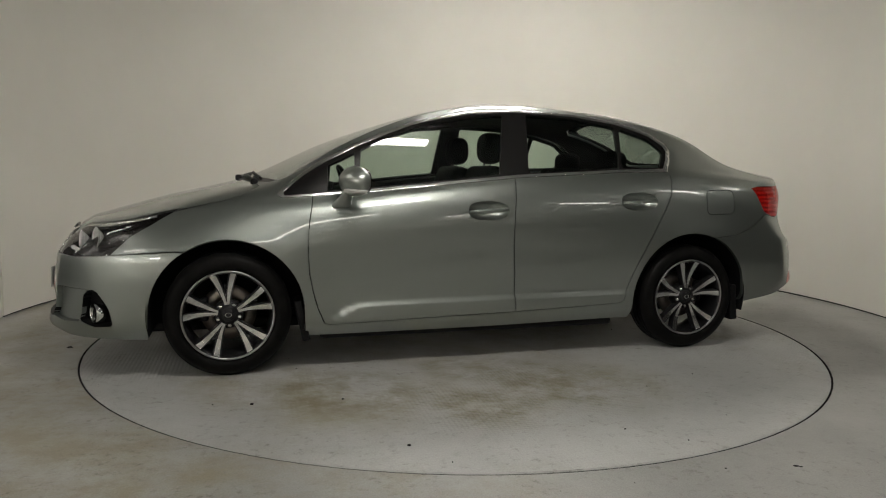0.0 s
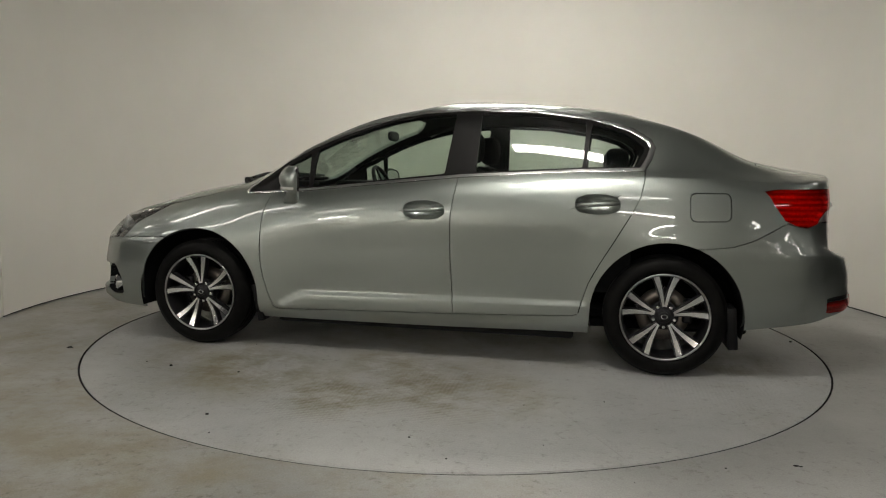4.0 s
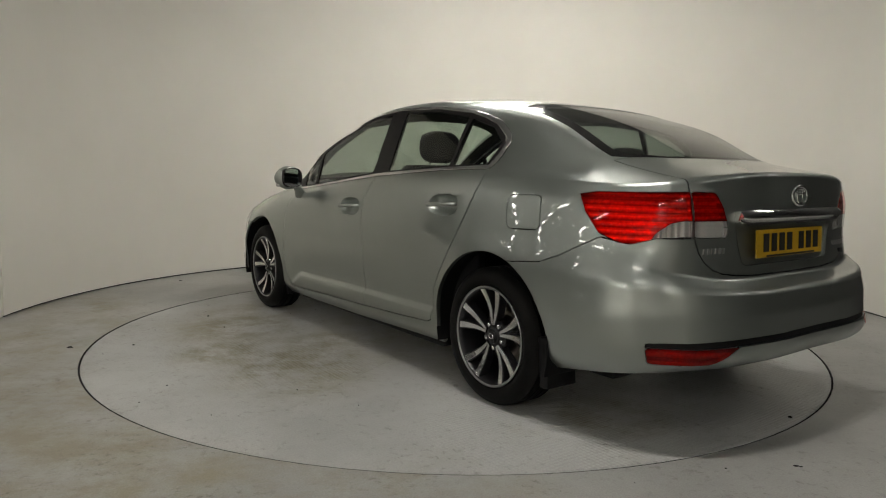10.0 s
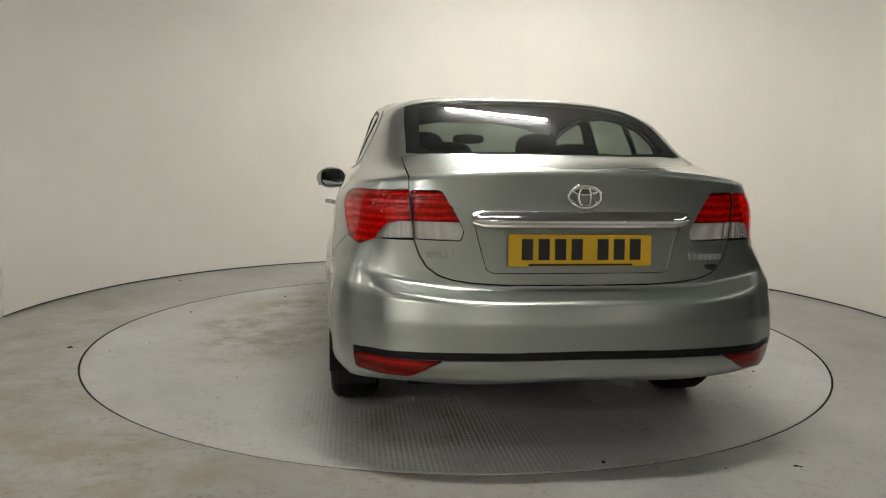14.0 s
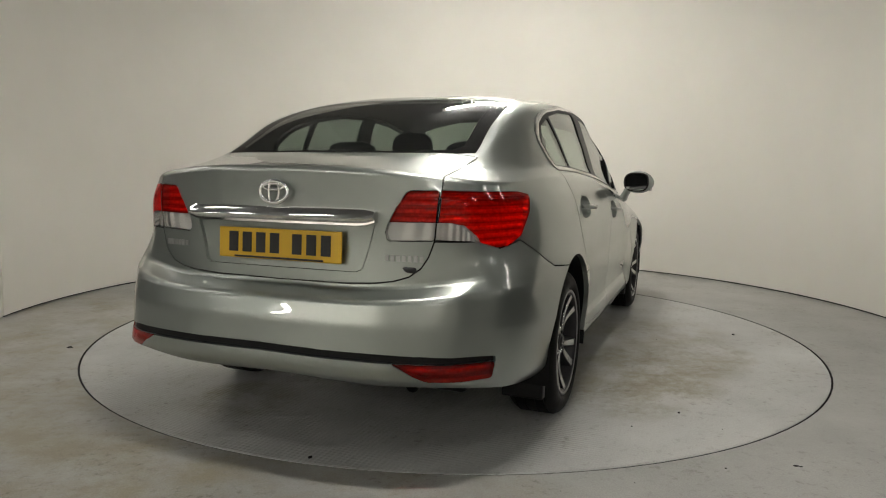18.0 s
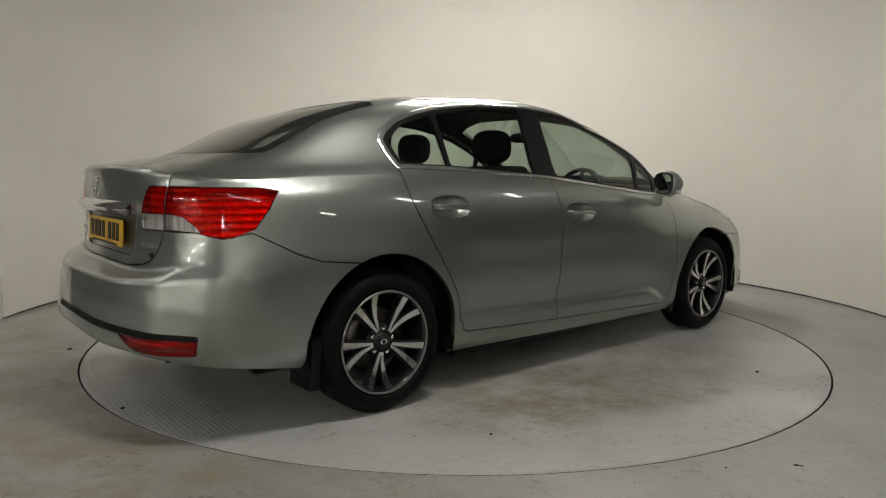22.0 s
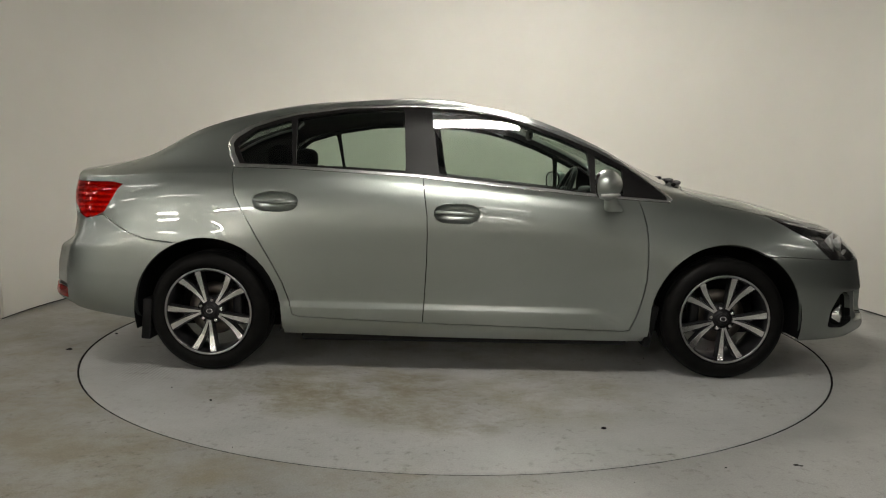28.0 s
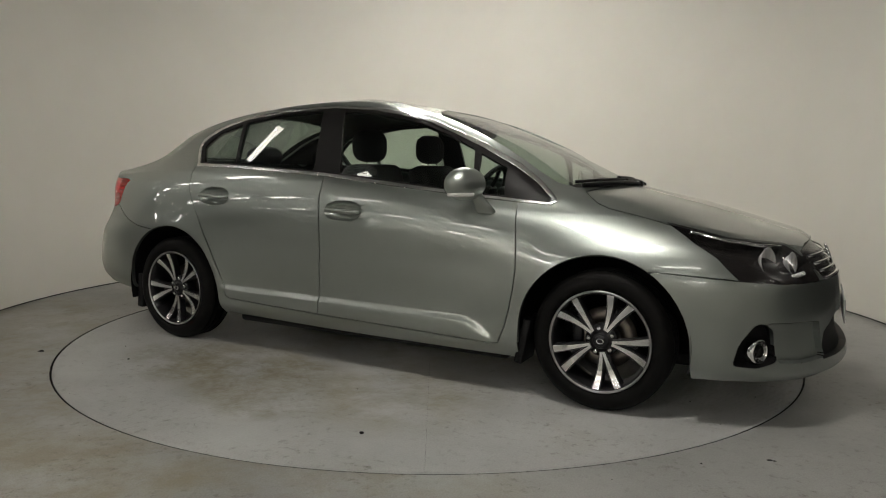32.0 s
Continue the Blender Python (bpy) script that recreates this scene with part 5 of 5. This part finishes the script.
def front_trim(car, sh):
    for s in (1, -1):
        fl = new("front_fog_lamp")
        fl.parent = car
        bm = bmesh.new()
        lathe(bm, [(0, .054), (.030, .056), (.042, .050), (.038, .044), (.016, .034), (-.01, .0)], "X", 28)
        o = part("fog_bezel", bm, CHROME, fl)
        bm = bmesh.new()
        lathe(bm, [(.034, .046), (.042, .027), (.045, 0)], "X", 24)
        part("fog_lens", bm, CLEARLENS, fl)
        fl.matrix_basis = pose(2.035, .760 * s, .335, 0, 0, 32 * s)
        hl = new("headlamp_unit")
        hl.parent = car
        for px, py, pz, r, turn in ((2.058, .645, .700, .057, 26), (2.148, .545, .688, .046, 20)):
            at = pose(px, py * s, pz, 0, -6, turn * s)
            bm = bmesh.new()
            lathe(bm, [(.012, r * 1.04), (.014, r), (.006, r * .86), (-.012, r * .6), (-.024, r * .3), (-.026, 0)], "X", 32)
            bmesh.ops.transform(bm, matrix=at, verts=bm.verts)
            part("reflector_bowl", bm, SILVER, hl)
            bm = bmesh.new()
            lathe(bm, [(-.020, r * .30), (-.006, r * .27), (-.002, r * .15), (0, 0)], "X", 20)
            bmesh.ops.transform(bm, matrix=at, verts=bm.verts)
            part("lamp_bulb", bm, CLEARLENS, hl)
        bm = bmesh.new()
        tube(bm, smooth_line([(1.985, .735 * s, .642), (2.08, .655 * s, .634), (2.165, .565 * s, .632), (2.205, .520 * s, .645)], 4), .010, 8)
        part("bright_bezel", bm, SILVER, hl)
        bm = bmesh.new()
        tube(bm, [(1.76, .735 * s, .815), (1.90, .715 * s, .785), (2.03, .64 * s, .765), (2.11, .55 * s, .757)], .008, 8)
        part("bright_eyebrow", bm, CHROME, hl)
        # wipers
        w = new("wiper")
        w.parent = car
        if s > 0:
            path = [(1.28, .52, .990), (1.31, .30, 1.012), (1.325, .05, 1.020), (1.32, -.10, 1.022)]
        else:
            path = [(1.37, .02, 1.006), (1.345, -.20, 1.012), (1.295, -.42, 1.008), (1.225, -.55, 1.000)]
        bm = bmesh.new()
        tube(bm, smooth_line([(x, y, z + .006) for x, y, z in path], 5), .011, 8)
        part("wiper_arm", bm, BLACK, w)
        bm = bmesh.new()
        tube(bm, smooth_line([(x - .04, y, z + .022) for x, y, z in path], 5), .008, 6)
        part("wiper_blade", bm, BLACK, w)
        bm = bmesh.new()
        x, y, z = path[0]
        lathe(bm, [(z - .03, .020), (z + .014, .020), (z + .022, .013), (z + .023, 0)], "Z", 16, (x, y, 0))
        part("wiper_spindle", bm, BLACK, w)
    for i in range(4):
        bm = bmesh.new()
        z = .710 - .030 * i
        line = []
        for k in range(21):
            y = -.44 + .044 * k
            h = sh.tree.ray_cast(Vector((3, abs(y), z)), Vector((-1, 0, 0)))[0]
            line.append((h.x - .004 if h else 2.2, y, z))
        tube(bm, line, .007, 6)
        part("grille_slat", bm, CHROME, car)
    badge(car, 2.300, .695, -22, .072, 1)


def build_car():
    car = tagged(new("car"), "silver-green metallic four-door saloon car on the turntable", "car")
    sh = cut_shell()
    P = sh.panel
    P("body_shell", ["body"], PAINT, car)
    P("bonnet", ["bonnet"], PAINT, car, gap=.004)
    P("boot_lid", ["boot_lid"], PAINT, car)
    P("front_bumper", ["front_bumper"], PAINT, car, depth=.008)
    P("rear_bumper", ["rear_bumper"], PAINT, car)
    P("bumper_strip", ["bumper_strip"], BLACK, car, "black plastic strip", gap=0, sink=.010, depth=.004)
    P("windscreen", ["windscreen"], GLASS, car, "clear tinted windscreen", fair=("windscreen",), gap=.001, depth=.0, sink=.003)
    P("scuttle", ["scuttle"], BLACK, car, "black plastic scuttle below the windscreen", gap=.001, depth=.01, sink=.002)
    P("rear_window", ["rear_window"], DARKGLASS, car, "dark tinted rear window", fair=("rear_window", "rear_frit"), tip=-.12, gap=0, depth=0, sink=.003)
    P("rear_window_border", ["rear_frit"], FRIT, car, "black printed border", fair=("rear_window", "rear_frit"), tip=-.12, gap=.001, depth=0, sink=.003)
    for side, s in (("left", 1), ("right", -1)):
        fd = P("front_door", ["front_door"], PAINT, car, mirror=side)
        rd = P("rear_door", ["rear_door"], PAINT, car, mirror=side)
        door_handle(fd, .027, .857, s)
        door_handle(rd, -.915, .909, s)
        P("window_frame", ["window_frame"], BRIGHT, car, "chrome window frame", mirror=side, gap=0, sink=-.004, depth=.010, crown=.45)
        P("window_surround", ["window_surround"], BPILLAR, car, "black window surround and pillar", mirror=side, gap=0, sink=.001, depth=.015)
        for nm, pn in (("quarter_glass", "quarter_window"), ("rear_door_glass", "rear_door_window"), ("front_door_glass", "front_door_window"), ("mirror_glass", "front_quarter_window")):
            P(pn, [nm], GLASS, car, "green tinted glass", mirror=side, fair=("quarter_glass", "rear_door_glass", "front_door_glass"), gap=-.002, sink=.005, depth=0)
        if s > 0:
            P("fuel_flap", ["fuel_flap"], PAINT, car, mirror=side)
        else:
            P("fuel_side_panel", ["fuel_flap"], PAINT, car, mirror=side, gap=-.0045, depth=0, sink=-.0006)
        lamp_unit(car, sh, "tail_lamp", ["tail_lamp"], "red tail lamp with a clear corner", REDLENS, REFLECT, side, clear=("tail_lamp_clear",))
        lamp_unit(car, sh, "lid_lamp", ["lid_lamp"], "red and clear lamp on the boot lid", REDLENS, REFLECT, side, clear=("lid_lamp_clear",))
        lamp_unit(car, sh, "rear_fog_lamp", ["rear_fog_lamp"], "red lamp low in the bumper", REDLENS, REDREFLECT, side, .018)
        lamp_unit(car, sh, "headlamp", ["headlamp"], "clear headlamp with dark housing", HEADLENS, GLOSSBLACK, side, .05)
        P("fog_recess", ["fog_recess"], BLACK, car, mirror=side, gap=0, sink=.05, depth=-.05)
        P("bumper_pocket", ["bumper_pocket"], PAINT, car, mirror=side, gap=0, sink=.028, depth=-.028)
        door_mirror(car, s)
        for x in (FRONT_X, REAR_X):
            wheel(car, x, s, {(1, 1): 84, (0, 1): 90, (0, -1): 62, (1, -1): 115}[(int(x > 0), s)])
            bm = bmesh.new()
            r = .392
            prof = [(.58 * s, .10), (.58 * s, r), (.895 * s if x > 0 else .898 * s, r)]
            lathe(bm, prof, "Y", 48, (x, 0, .325))
            bmesh.ops.delete(bm, geom=[v for v in bm.verts if v.co.z < .20], context="VERTS")
            part("wheel_arch_liner", bm, BLACK, car)
            # mud flap
            bm = bmesh.new()
            fx = x - (.372 if x > 0 else .340)
            box(bm, fx, .785 * s, .27, .04 if x > 0 else .05, .17, .22, .006, pose(0, 0, 0, 0, 12 if x > 0 else 5, 0))
            part("mud_flap", bm, BLACK, car)
    P("grille", ["grille"], GLOSSBLACK, car, gap=0, sink=.02, depth=-.02)
    P("lower_grille", ["lower_grille"], BLACK, car, gap=0, sink=.03, depth=-.03)
    bm = bmesh.new()
    box(bm, .12, 0, .215, 3.75, 1.16, .07, .02)
    # wide low box: black strip under the sills, added to deepen the shade
    box(bm, .07, 0, .180, 1.76, 1.60, .06, .02)
    part("underbody", bm, BLACK, car)
    P("plate_recess", ["plate_recess"], PAINT, car, sink=.012, gap=0, depth=-.012)
    rear_trim(car, sh)
    front_trim(car, sh)
    plate(car, True)
    plate(car, False)
    badge(car, -2.205, .985, 4, .066, -1)
    interior(car, sh)
    return car


CAR = build_car()


# ---------- what moves ----------
TURN = [(0, 196.44), (1, 189.44), (2, 182.54), (3, 175.69), (4.5, 165.5), (6, 155.11), (7, 148.01), (8, 140.98), (9, 133.92), (10, 126.84), (11, 119.49),
        (12, 112.32), (13, 105.42), (14.5, 94.9), (16, 84.07), (17, 76.7), (18, 69.56), (19, 62.5), (20, 55.31), (21, 48.41), (22, 41.22), (23, 34.09),
        (24, 27.11), (25, 20.18), (26.5, 9.8), (28, -0.66), (29, -7.77), (30, -14.89), (31, -21.99), (32, -29.08)]


def motions():
    walk(TABLE, [(t, pose(0, 0, 0, 0, 0, a)) for t, a in TURN])
    walk(CAR, [(t, pose(0, 0, 0, 0, 0, a) @ pose(0, -0.13, 0)) for t, a in TURN])


motions()
